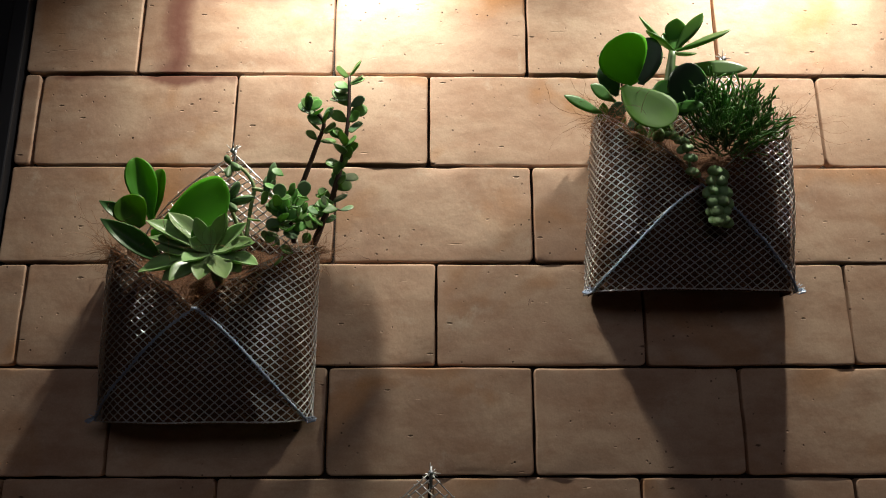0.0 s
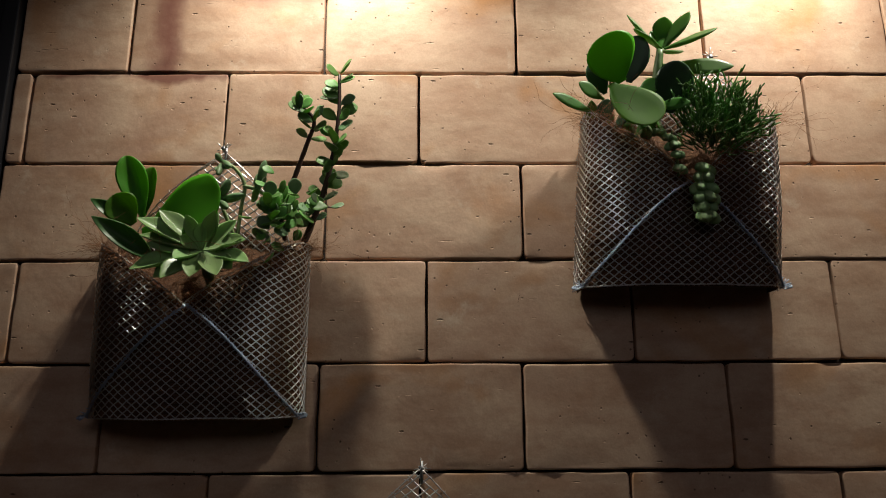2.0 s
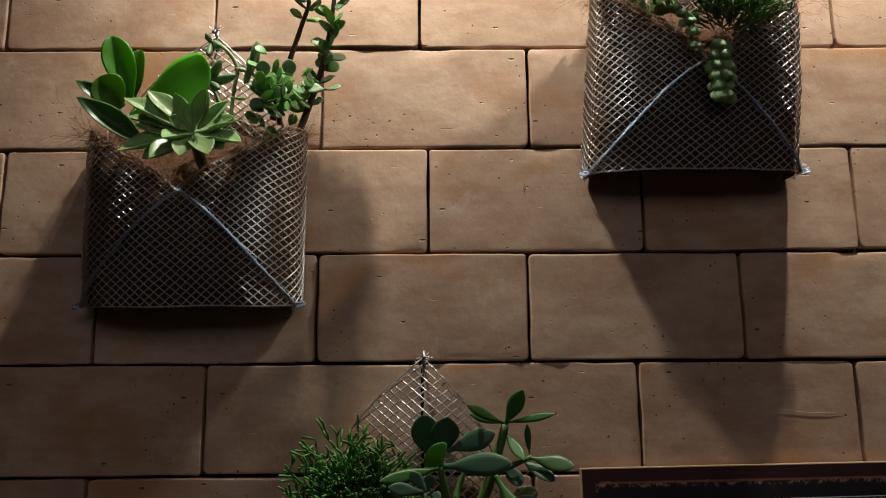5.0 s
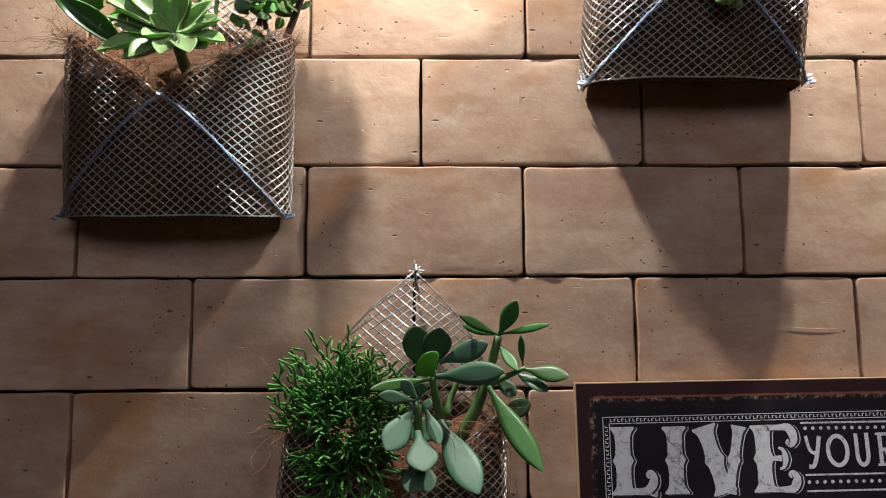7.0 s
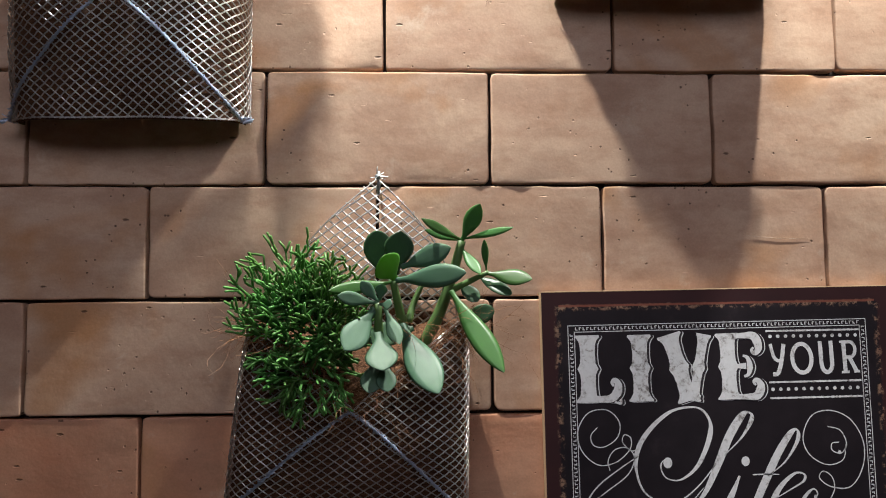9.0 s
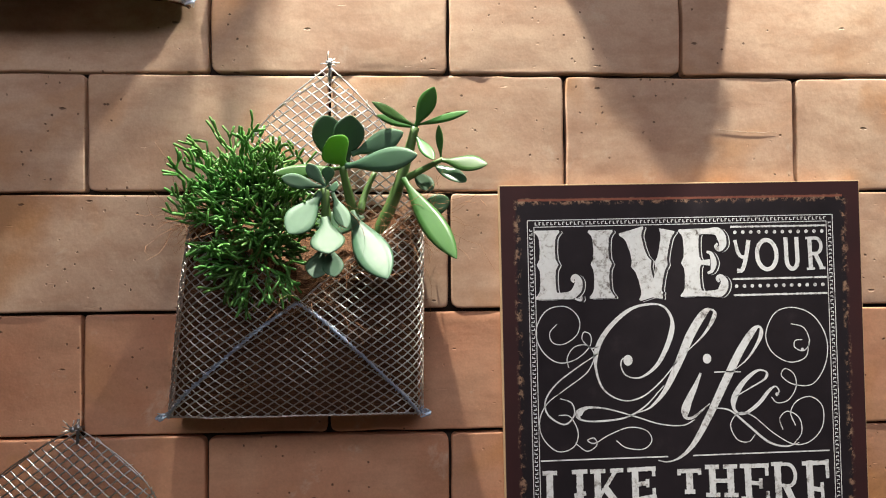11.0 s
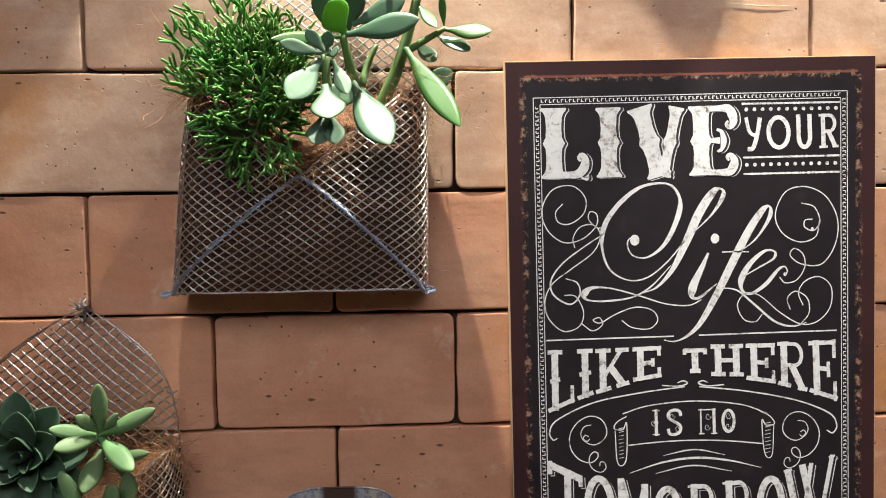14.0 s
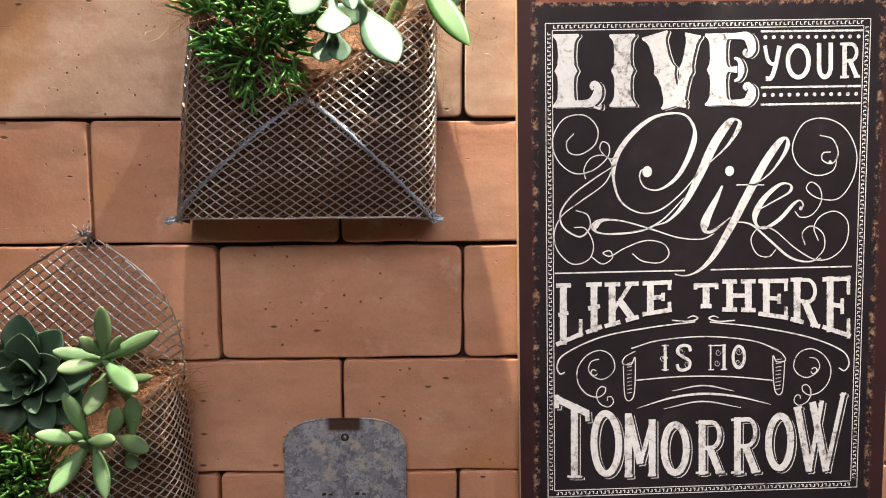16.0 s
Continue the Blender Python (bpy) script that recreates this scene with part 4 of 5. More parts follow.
star_leaf = leaf_mesh("star_leaf", PALELEAF, 0.58, 0.6, 0.3, 0.15, 0.05, 0.3)
for rows, label in ((STAR_LEAVES_A, "pale green star succulent with a tall middle leaf"), (STAR_LEAVES_B, "pale green star succulent leaning over the mesh")):
    star = thing("star_succulent", rows[0][0], label, "succulent", "succulents")
    for b, t, w in rows:
        put_leaf(star_leaf, star, b, t, w * 1.1, (0.05, -0.9, 0.5))
    foot = Vector(rows[0][0])
    stem(star, [foot + Vector((0.012, 0.05, -0.07)), foot + Vector((0.006, 0.02, -0.035)), foot], 0.005, 0.004, STEM_GREEN)

ECHE = leaf_material("dusky_rosette_leaf", (0.040, 0.066, 0.038), (0.046, 0.092, 0.056), 0.5, 0.06)
eche_leaf = leaf_mesh("echeveria_leaf", ECHE, 0.66, 0.72, 0.13, 0.35, 0.4, 0.4, 14, 0.0, 0.2)
eche = thing("echeveria", (-0.283, -0.08, 1.265), "dusky dark green rosette echeveria with cupped pointed leaves", "succulent", "succulents")
rnd = random.Random(31)
for tier, (n, reach, rise, w) in enumerate(((8, 0.062, 0.004, 0.036), (7, 0.048, 0.022, 0.030), (5, 0.030, 0.032, 0.022), (4, 0.014, 0.034, 0.012))):
    for k in range(n):
        a = 2 * math.pi * (k + 0.5 * (tier % 2) + rnd.uniform(-0.15, 0.15)) / n + 0.2
        c = Vector((-0.285, -0.082, 1.268))
        far = reach * rnd.uniform(0.88, 1.1)
        put_leaf(eche_leaf, eche, c, c + Vector((far * math.cos(a), -rise, far * math.sin(a))), w * rnd.uniform(0.9, 1.1), (0, -1, 0.25))

# ---- sign board ----
BOARD = Matrix.Translation((0.172, -0.0005, 1.6465)) @ Matrix.Rotation(-0.0135, 4, "Y")
BW, BH = 0.394, 0.572
def sign_face_material():
    """Black print with a worn red-brown rim, pale chipped patches along it and faint smudges."""
    m, nt, b = node_mat("worn_black_sign_print")
    tc = nt.nodes.new("ShaderNodeTexCoord").outputs["Object"]
    xyz = nt.nodes.new("ShaderNodeSeparateXYZ")
    nt.links.new(tc, xyz.inputs[0])
    ex = maths(nt, "SUBTRACT", BW / 2, maths(nt, "ABSOLUTE", maths(nt, "SUBTRACT", xyz.outputs[0], BW / 2)))
    ez = maths(nt, "SUBTRACT", BH / 2, maths(nt, "ABSOLUTE", maths(nt, "ADD", xyz.outputs[2], BH / 2)))
    edge = maths(nt, "MINIMUM", ex, ez)
    rag = noise4(nt, tc, 1.0, 120.0, 5.0, 0.7)
    slow = noise4(nt, tc, 4.0, 25.0, 3.0)
    wob = maths(nt, "ADD", edge, maths(nt, "MULTIPLY", maths(nt, "SUBTRACT", rag, 0.5), 0.008))
    smudge = noise4(nt, tc, 8.0, 30.0, 6.0, 0.6)
    col = ramp(nt, smudge, [(0.3, (0.0100, 0.0072, 0.0100)), (0.6, (0.0150, 0.0110, 0.0145)), (0.85, (0.034, 0.025, 0.029))])
    rim = ramp(nt, maths(nt, "MULTIPLY", wob, 20.0), [(0.0, (1, 1, 1)), (0.33, (0.9, 0.9, 0.9)), (0.37, (0, 0, 0))])
    col = mixed(nt, rim, col, mixed(nt, slow, (0.024, 0.011, 0.013), (0.050, 0.016, 0.017)))
    line = maths(nt, "ABSOLUTE", maths(nt, "SUBTRACT", wob, 0.0185))
    worn = maths(nt, "MULTIPLY", ramp(nt, maths(nt, "MULTIPLY", line, 100.0), [(0.15, (1, 1, 1)), (0.42, (0, 0, 0))]), ramp(nt, noise4(nt, tc, 12.0, 90.0, 6.0, 0.75), [(0.51, (0, 0, 0)), (0.58, (1, 1, 1))]))
    col = mixed(nt, worn, col, mixed(nt, slow, (0.17, 0.070, 0.050), (0.34, 0.24, 0.16)))
    upper = maths(nt, "MULTIPLY", maths(nt, "LESS_THAN", maths(nt, "MULTIPLY", xyz.outputs[2], -1.0), 0.03), maths(nt, "LESS_THAN", 0.02, ex))
    band = maths(nt, "ABSOLUTE", maths(nt, "SUBTRACT", maths(nt, "ADD", ez, maths(nt, "MULTIPLY", maths(nt, "SUBTRACT", rag, 0.5), 0.0016)), 0.0165))
    streak = maths(nt, "MULTIPLY", ramp(nt, maths(nt, "MULTIPLY", band, 100.0), [(0.07, (0.85, 0.85, 0.85)), (0.16, (0, 0, 0))]), upper)
    col = mixed(nt, streak, col, mixed(nt, slow, (0.12, 0.030, 0.022), (0.30, 0.11, 0.07)))
    nt.links.new(col, b.inputs["Base Color"])
    b.inputs["Roughness"].default_value, b.inputs["Specular IOR Level"].default_value = 0.6, 0.2
    bumped(nt, b, rag, 0.12, 0.0008)
    return m


def print_material():
    m, nt, b = node_mat("worn_white_print")
    tc = nt.nodes.new("ShaderNodeTexCoord").outputs["Object"]
    wear = noise4(nt, tc, 2.0, 140.0, 7.0, 0.72, 0.5)
    patch = noise4(nt, tc, 6.0, 28.0, 3.0)
    fac = maths(nt, "ADD", wear, maths(nt, "MULTIPLY", patch, 0.25))
    col = ramp(nt, fac, [(0.45, (0.10, 0.08, 0.075)), (0.52, (0.38, 0.37, 0.37)), (0.60, (0.64, 0.645, 0.66)), (0.8, (0.72, 0.73, 0.75))])
    nt.links.new(col, b.inputs["Base Color"])
    b.inputs["Roughness"].default_value = 0.6
    return m


SIGN_FACE, SIGN_PRINT = sign_face_material(), print_material()
BOARD_EDGE = plain_material("raw_board_edge", (0.46, 0.31, 0.18), 0.7, scale=80, vary=0.3)
FRONT = -0.0105
sign = thing("sign_board", BOARD.translation, "black chalkboard-style motto sign with worn white lettering", "sign")
under(piece("board", box_bm(0, BW, FRONT, -0.0005, -BH, 0, 0.0006), BOARD_EDGE, sign, "raw tan fibreboard", False), sign).matrix_basis = BOARD
under(piece("printed_face", box_bm(0.0012, BW - 0.0012, FRONT - 0.0006, FRONT + 0.0002, -BH + 0.0012, -0.0012), SIGN_FACE, sign, "black print with worn red-brown rim", False), sign).matrix_basis = BOARD
PRINT = FRONT - 0.00066


class Print:
    """Flat printed shapes on the board, in millimetres right and down from its upper left corner."""

    def __init__(self):
        self.v, self.f, self.level, self.ragged = [], [], 0, 0.0

    def ribbon(self, pts, widths):
        pts = [Vector(p) for p in pts]
        n, s = len(pts), len(self.v)
        self.level += 1
        if self.ragged:
            fine, wide = [], []
            for i in range(n - 1):
                steps = max(1, int((pts[i + 1] - pts[i]).length / 1.1))
                for k in range(steps):
                    fine.append(pts[i].lerp(pts[i + 1], k / steps))
                    wide.append(widths[i] + (widths[i + 1] - widths[i]) * k / steps if isinstance(widths, list) else widths)
            pts = fine + [pts[-1]]
            wide.append(widths[-1] if isinstance(widths, list) else widths)
            widths = [w + self.ragged * noise.noise(Vector((p.x * 0.7, p.y * 0.7, 3.0))) + self.ragged * 0.6 * noise.noise(Vector((p.x * 1.9, p.y * 1.9, 8.0))) for p, w in zip(pts, wide)]
            n = len(pts)
        y = PRINT - 0.000004 * (self.level % 12)
        for i, p in enumerate(pts):
            d = pts[min(i + 1, n - 1)] - pts[max(i - 1, 0)]
            d = d.normalized() if d.length else Vector((1, 0))
            w = widths[i] / 2 if isinstance(widths, list) else widths / 2
            for k in (1, -1):
                q = p + Vector((-d.y, d.x)) * (w * k)
                self.v.append((q.x / 1000, y, -q.y / 1000))
        for i in range(n - 1):
            a = s + 2 * i
            self.f.append((a, a + 1, a + 3, a + 2))

    def disc(self, c, r, squash=1.0):
        s = len(self.v)
        for k in range(16):
            a = 2 * math.pi * k / 16
            self.v.append(((c[0] + r * math.cos(a)) / 1000, PRINT - 0.00006, -(c[1] + r * squash * math.sin(a)) / 1000))
        self.f.append(tuple(s + k for k in range(16)))

    def done(self, name, label, material=None, proud=0.0, owner=None):
        ob = piece(name, from_lists([(x, y - proud, z) for x, y, z in self.v], self.f), material or SIGN_PRINT, owner or sign, label, False)
        ob.matrix_basis = BOARD
        return ob


def ring(cx, cy, rx, ry, a0=0.0, a1=360.0, n=28):
    return [(cx + rx * math.cos(radians(a0 + (a1 - a0) * k / n)), cy + ry * math.sin(radians(a0 + (a1 - a0) * k / n))) for k in range(n + 1)]


# letters as strokes in a unit box, y up: T a thick stroke, t a thin one, s a slab
GLYPHS = {
    "L": [("T", [(.27, 0), (.27, 1)]), ("s", [(0, .96), (.56, .96)]), ("s", [(0, .05), (1, .05)]), ("t", [(.92, 0), (.92, .33)]), ("s", [(.08, .5), (.46, .5)])],
    "I": [("T", [(.5, 0), (.5, 1)]), ("s", [(.04, .96), (.96, .96)]), ("s", [(.04, .05), (.96, .05)]), ("s", [(.16, .5), (.84, .5)])],
    "V": [("T", [(.2, 1), (.56, 0)]), ("t", [(.83, 1), (.56, 0)]), ("s", [(0, .96), (.46, .96)]), ("s", [(.66, .96), (1, .96)])],
    "E": [("T", [(.27, 0), (.27, 1)]), ("s", [(0, .95), (1, .95)]), ("s", [(0, .05), (1, .05)]), ("s", [(.2, .5), (.74, .5)]), ("t", [(.92, 1), (.92, .70)]), ("t", [(.92, 0), (.92, .32)]), ("t", [(.70, .63), (.70, .37)])],
    "K": [("T", [(.22, 0), (.22, 1)]), ("s", [(0, .95), (.46, .95)]), ("s", [(0, .05), (.46, .05)]), ("t", [(.28, .38), (.80, .98)]), ("T", [(.42, .58), (.84, .02)]), ("s", [(.60, .95), (1, .95)]), ("s", [(.62, .05), (1, .05)])],
    "T": [("T", [(.5, 0), (.5, 1)]), ("s", [(0, .94), (1, .94)]), ("t", [(.07, 1), (.07, .76)]), ("t", [(.93, 1), (.93, .76)]), ("s", [(.28, .03), (.72, .03)])],
    "H": [("T", [(.22, 0), (.22, 1)]), ("T", [(.78, 0), (.78, 1)]), ("s", [(.2, .5), (.8, .5)]), ("s", [(0, .95), (.44, .95)]), ("s", [(.56, .95), (1, .95)]), ("s", [(0, .05), (.44, .05)]), ("s", [(.56, .05), (1, .05)])],
    "R": [("T", [(.22, 0), (.22, 1)]), ("t", [(.2, .95), (.55, .95)] + ring(.55, .72, .28, .23, 90, -90, 12) + [(.2, .49)]), ("T", [(.48, .5), (.84, .02)]), ("s", [(0, .96), (.4, .96)]), ("s", [(0, .04), (.44, .04)]), ("s", [(.68, .04), (1, .04)])],
    "O": [("T", ring(.5, .5, .40, .43))],
    "M": [("T", [(.12, 0), (.12, 1)]), ("T", [(.12, .98), (.5, .22)]), ("t", [(.5, .22), (.88, .98)]), ("T", [(.88, 0), (.88, 1)]), ("s", [(0, .03), (.26, .03)]), ("s", [(.74, .03), (1, .03)])],
    "W": [("T", [(.07, 1), (.27, 0)]), ("t", [(.27, 0), (.50, .95)]), ("T", [(.50, .97), (.70, 0)]), ("t", [(.70, 0), (.93, 1)]), ("s", [(0, .97), (.18, .97)]), ("s", [(.84, .97), (1, .97)])],
    "Y": [("t", [(.1, 1), (.25, .6), (.5, .45), (.72, .5)]), ("T", [(.88, 1), (.70, .45), (.45, .05), (.15, .03)])],
    "U": [("T", [(.16, 1), (.16, .4)] + ring(.5, .32, .34, .28, 180, 360, 12) + [(.84, 1)])],
    "N": [("t", [(.12, 0), (.12, 1)]), ("s", [(0, .96), (.95, .96)]), ("T", [(.84, 0), (.84, 1)]), ("s", [(0, .03), (.3, .03)]), ("s", [(.66, .03), (1, .03)])],
    "S": [("T", [(.88, .74), (.80, .92), (.5, .97), (.2, .88), (.16, .68), (.5, .52), (.84, .36), (.80, .12), (.5, .03), (.2, .08), (.12, .26)])],
}


# the fat letters of the first word: P a waisted stem with flared feet and a spur at mid-height, c a stroke with its own widths
WAIST = [(0.0, 1.62), (0.03, 1.66), (0.07, 1.30), (0.13, 1.06), (0.30, 0.98), (0.42, 1.06), (0.50, 1.42), (0.58, 1.06), (0.70, 0.98), (0.87, 1.06), (0.93, 1.30), (0.97, 1.66), (1.0, 1.55)]
FAT = {
    "L": [("P", [(.28, 0), (.28, 1)], 1.0), ("c", [(.30, .055), (.60, .055), (.80, .075), (.92, .16), (.95, .27), (.88, .34), (.81, .30), (.85, .25)], [7, 7, 9, 10, 8, 5, 3.5, 2.5]), ("c", [(.86, .015), (.99, .0), (1.0, .06)], [2, 3, 2])],
    "I": [("P", [(.5, 0), (.5, 1)], 1.0)],
    "V": [("P", [(.23, 1), (.56, 0)], 1.0), ("P", [(.88, 1), (.62, 0)], 0.62)],
    "E": [("P", [(.27, 0), (.27, 1)], 1.0), ("c", [(.30, .955), (.62, .96), (.84, .955), (.93, .87), (.95, .76), (.87, .69), (.80, .73), (.84, .78)], [6, 6, 9, 10, 8, 5, 3.5, 2.5]), ("c", [(.30, .045), (.62, .04), (.84, .05), (.93, .13), (.95, .22), (.87, .29), (.80, .26), (.84, .21)], [6, 6, 9, 10, 8, 5, 3.5, 2.5]), ("c", [(.3, .5), (.5, .5), (.66, .5)], [4, 5, 7]), ("c", [(.60, .66), (.70, .62), (.74, .5), (.70, .38), (.60, .34)], [2.5, 4, 7, 4, 2.5])],
}
BLOCK = {
    "T": [("T", [(.56, 0), (.56, .98)]), ("T", [(0, .95), (.98, .93)]), ("t", [(.02, 1), (.02, .84)]), ("t", [(.95, .97), (.97, .82)]), ("s", [(.34, .02), (.80, .02)])],
    "W": [("T", [(.07, 1), (.30, 0)]), ("t", [(.30, 0), (.54, .98)]), ("T", [(.36, 1), (.62, 0)]), ("t", [(.62, 0), (.95, 1)]), ("s", [(0, .98), (.16, .98)]), ("s", [(.88, .98), (1, .98)])],
}


def letter(pr, ch, quad, thick, thin, slab, grow=0.0, shift=(0.0, 0.0), face=None):
    tl, tr, bl, br = [Vector(q) for q in quad]
    for kind, pts, *more in (face or {}).get(ch) or GLYPHS[ch]:
        line = []
        if kind == "P":
            pts = [(pts[0][0] + (pts[1][0] - pts[0][0]) * k / 36, pts[0][1] + (pts[1][1] - pts[0][1]) * k / 36) for k in range(37)]
        for x, y in pts:
            p = bl.lerp(br, x).lerp(tl.lerp(tr, x), y)
            line.append((p.x + shift[0], p.y + shift[1]))
        if ch in "SY":
            line = smooth_line(line, 4)
        if kind == "P":
            wide = []
            for k in range(37):
                f = k / 36
                i = max(j for j in range(len(WAIST) - 1) if WAIST[j][0] <= f)
                (f0, w0), (f1, w1) = WAIST[i], WAIST[i + 1]
                wide.append((w0 + (w1 - w0) * (f - f0) / (f1 - f0)) * thick * more[0] + grow)
            pr.ribbon(line, wide)
            continue
        if kind == "c":
            n = len(line)
            line = smooth_line(line, 5)
            pr.ribbon(line, [more[0][min(n - 1, k // 5)] * (1 - k % 5 / 5) + more[0][min(n - 1, k // 5 + 1)] * (k % 5 / 5) + grow for k in range(len(line))])
            continue
        pr.ribbon(line, {"T": thick, "t": thin, "s": slab}[kind] + grow)


def word(name, letters, thick, thin, slab, cast=None, face=None):
    for ch, quad in letters:
        pr = Print()
        pr.ragged = 0.5 if thick > 8 else 0.9 if thick > 5 else 0.4
        letter(pr, ch, quad, thick, thin, slab, 0.0, (0.0, 0.0), face)
        shape = pr.done("letter_" + ch.lower(), "white letter " + ch + " of the word " + name, None, 0.00012)
        if cast:
            pr = Print()
            letter(pr, ch, quad, thick, thin, slab, 0.3, cast, face)
            pr.done("letter_shadow", "", None, 0.0, shape)
            pr = Print()
            letter(pr, ch, quad, thick, thin, slab, 0.9, (cast[0] * 0.6, cast[1] * 0.6), face)
            pr.done("letter_gap", "", SIGN_FACE_PLAIN, 0.00006, shape)


SIGN_FACE_PLAIN = plain_material("black_print", (0.0140, 0.0102, 0.0136), 0.55, scale=60, vary=0.4)
STROKES = []
STROKES.append((1.2, 3.6, 0.9, [(187.2, 190.8), (169.2, 211.6), (147.9, 227.8), (126.6, 230.5), (106.8, 218.1), (99.1, 193.9), (102.6, 171.5), (117.0, 150.9), (138.0, 134.3), (159.1, 129.3), (174.2, 132.5), (182.9, 147.5), (179.2, 168.2), (165.9, 193.5), (147.7, 206.7), (132.5, 204.9), (126.4, 194.9), (128.2, 186.8), (134.8, 186.0)]))
STROKES.append((0.9, 5.6, 1.2, [(196.9, 182.0), (217.2, 162.8), (229.0, 143.7), (226.5, 136.8), (218.3, 139.7), (203.4, 161.2), (188.7, 192.4), (173.8, 220.8), (157.3, 238.6), (142.0, 244.4)]))
STROKES.append((0.9, 5.0, 1.2, [(172.3, 216.2), (151.1, 237.7), (129.9, 248.8), (102.3, 251.9), (84.0, 250.4), (79.2, 244.8), (87.7, 237.6), (108.4, 238.7), (139.0, 247.7), (166.6, 256.8), (191.2, 259.1), (205.0, 253.3)]))
STROKES.append((2.5, 5.2, 1, [(212.5, 204.2), (206.0, 218.3), (196.4, 237.9), (194.8, 250.0), (203.4, 250.8), (221.6, 236.8)]))
STROKES.append((0.9, 5.0, 1.2, [(244.0, 205.4), (263.5, 190.7), (277.8, 169.9), (279.6, 157.9), (272.6, 158.7), (257.2, 180.0), (239.5, 212.9), (221.8, 247.4), (203.9, 277.7), (188.7, 292.2), (174.8, 297.1), (164.0, 295.3)]))
STROKES.append((1.2, 1.4, 1.2, [(227.1, 203.6), (241.8, 203.5), (256.3, 204.1)]))
STROKES.append((1.2, 3.8, 1, [(249.7, 230.3), (267.3, 220.9), (282.6, 212.1), (284.2, 204.9), (273.7, 203.5), (258.0, 216.2), (248.0, 232.8), (248.8, 244.9), (258.2, 248.8), (274.0, 239.3), (287.5, 224.3), (294.4, 220.8), (297.7, 226.0), (294.1, 230.5)]))
STROKES.append((1.1, 1.2, 1.1, [(58.3, 148.5), (50.8, 157.3), (53.7, 167.7), (65.8, 169.4), (80.3, 159.2), (82.3, 142.9), (68.8, 130.0), (47.8, 133.6), (36.3, 154.1), (41.6, 175.0), (58.3, 188.7), (77.9, 186.0), (93.0, 172.9), (94.4, 160.9), (87.5, 157.3), (85.4, 165.3), (94.5, 174.3), (102.6, 173.0)]))
STROKES.append((1.1, 1.2, 1.1, [(70.3, 194.9), (68.8, 184.3), (76.4, 173.1), (89.9, 171.3), (97.6, 181.8), (90.0, 199.7), (65.8, 217.3), (46.1, 232.0), (37.8, 250.0), (41.4, 268.4), (56.6, 282.4), (73.5, 278.1), (78.6, 263.0), (70.4, 246.1), (58.2, 244.4)]))
STROKES.append((1.1, 1.8, 1.1, [(102.1, 180.4), (80.9, 193.5), (56.7, 211.2), (44.5, 229.0), (47.5, 244.2), (64.3, 254.2), (74.9, 244.6), (72.5, 231.9), (60.3, 226.8)]))
STROKES.append((1.1, 1.2, 1.1, [(76.5, 275.2), (87.8, 283.0), (98.2, 277.2), (95.7, 269.4), (88.6, 271.7), (96.3, 274.9), (111.6, 266.7), (133.0, 259.5), (151.4, 262.9), (157.6, 273.8), (148.5, 282.7), (130.0, 280.8), (119.3, 272.9)]))
STROKES.append((1.1, 1.2, 1.1, [(313.2, 153.9), (327.1, 158.6), (333.1, 173.7), (326.4, 183.2), (316.7, 179.5), (317.1, 172.3), (325.0, 171.2)]))
STROKES.append((1.1, 1.2, 1.1, [(332.5, 173.7), (328.1, 190.2), (309.8, 195.0), (291.0, 183.5), (285.0, 164.0), (296.0, 141.7), (317.3, 136.7), (338.9, 146.8), (352.0, 171.1), (349.9, 198.1), (335.2, 219.1), (313.6, 218.8), (300.9, 209.4), (305.3, 201.9), (314.7, 208.2), (316.7, 221.8), (307.9, 235.4), (295.5, 238.2), (289.2, 231.9)]))
STROKES.append((1.1, 1.2, 1.1, [(301.0, 267.4), (297.6, 255.0), (306.7, 247.6), (319.3, 255.4), (321.3, 270.9), (312.3, 282.9)]))
STROKES.append((1.1, 1.2, 1.1, [(314.8, 263.0), (309.8, 249.1), (317.1, 237.0), (332.5, 232.8), (345.2, 243.7), (344.4, 265.2), (330.8, 280.3), (312.3, 282.9), (290.2, 270.2), (268.1, 251.4), (252.6, 248.0), (243.6, 260.1), (250.1, 275.6), (262.6, 278.9), (270.2, 271.4)]))
STROKES.append((0.9, 2.4, 0.9, [(226.3, 241.5), (243.3, 244.8), (262.1, 260.5), (284.3, 279.4), (303.1, 284.9), (318.4, 281.5)]))
STROKES.append((1.5, 1.5, 1.5, [(38.3, 291.8), (99.5, 291.6), (174.8, 291.6)]))
STROKES.append((1.5, 1.5, 1.5, [(201.6, 291.4), (275.3, 291.1), (351.5, 290.9)]))
STROKES.append((1.3, 1.6, 1.3, [(48.4, 396.9), (43.5, 398.2), (40.3, 389.6), (49.1, 376.7), (87.8, 359.8), (140.3, 350.8), (186.0, 346.1)]))
STROKES.append((1.3, 1.6, 1.3, [(201.8, 346.6), (253.3, 353.4), (306.8, 365.0), (343.0, 380.1), (351.6, 393.6), (347.3, 402.1), (340.7, 399.0)]))
STROKES.append((1.3, 1.6, 1.0, [(161.4, 343.9), (179.0, 345.3), (188.8, 342.7), (184.1, 339.8), (178.2, 341.7)]))
STROKES.append((1.3, 1.6, 1.0, [(228.4, 345.4), (210.6, 346.1), (200.8, 342.9), (205.3, 340.3), (211.3, 342.5)]))
STROKES.append((1.3, 1.3, 1.3, [(118.7, 373.0), (147.5, 365.1), (196.8, 362.0), (246.5, 367.5), (275.8, 378.5)]))
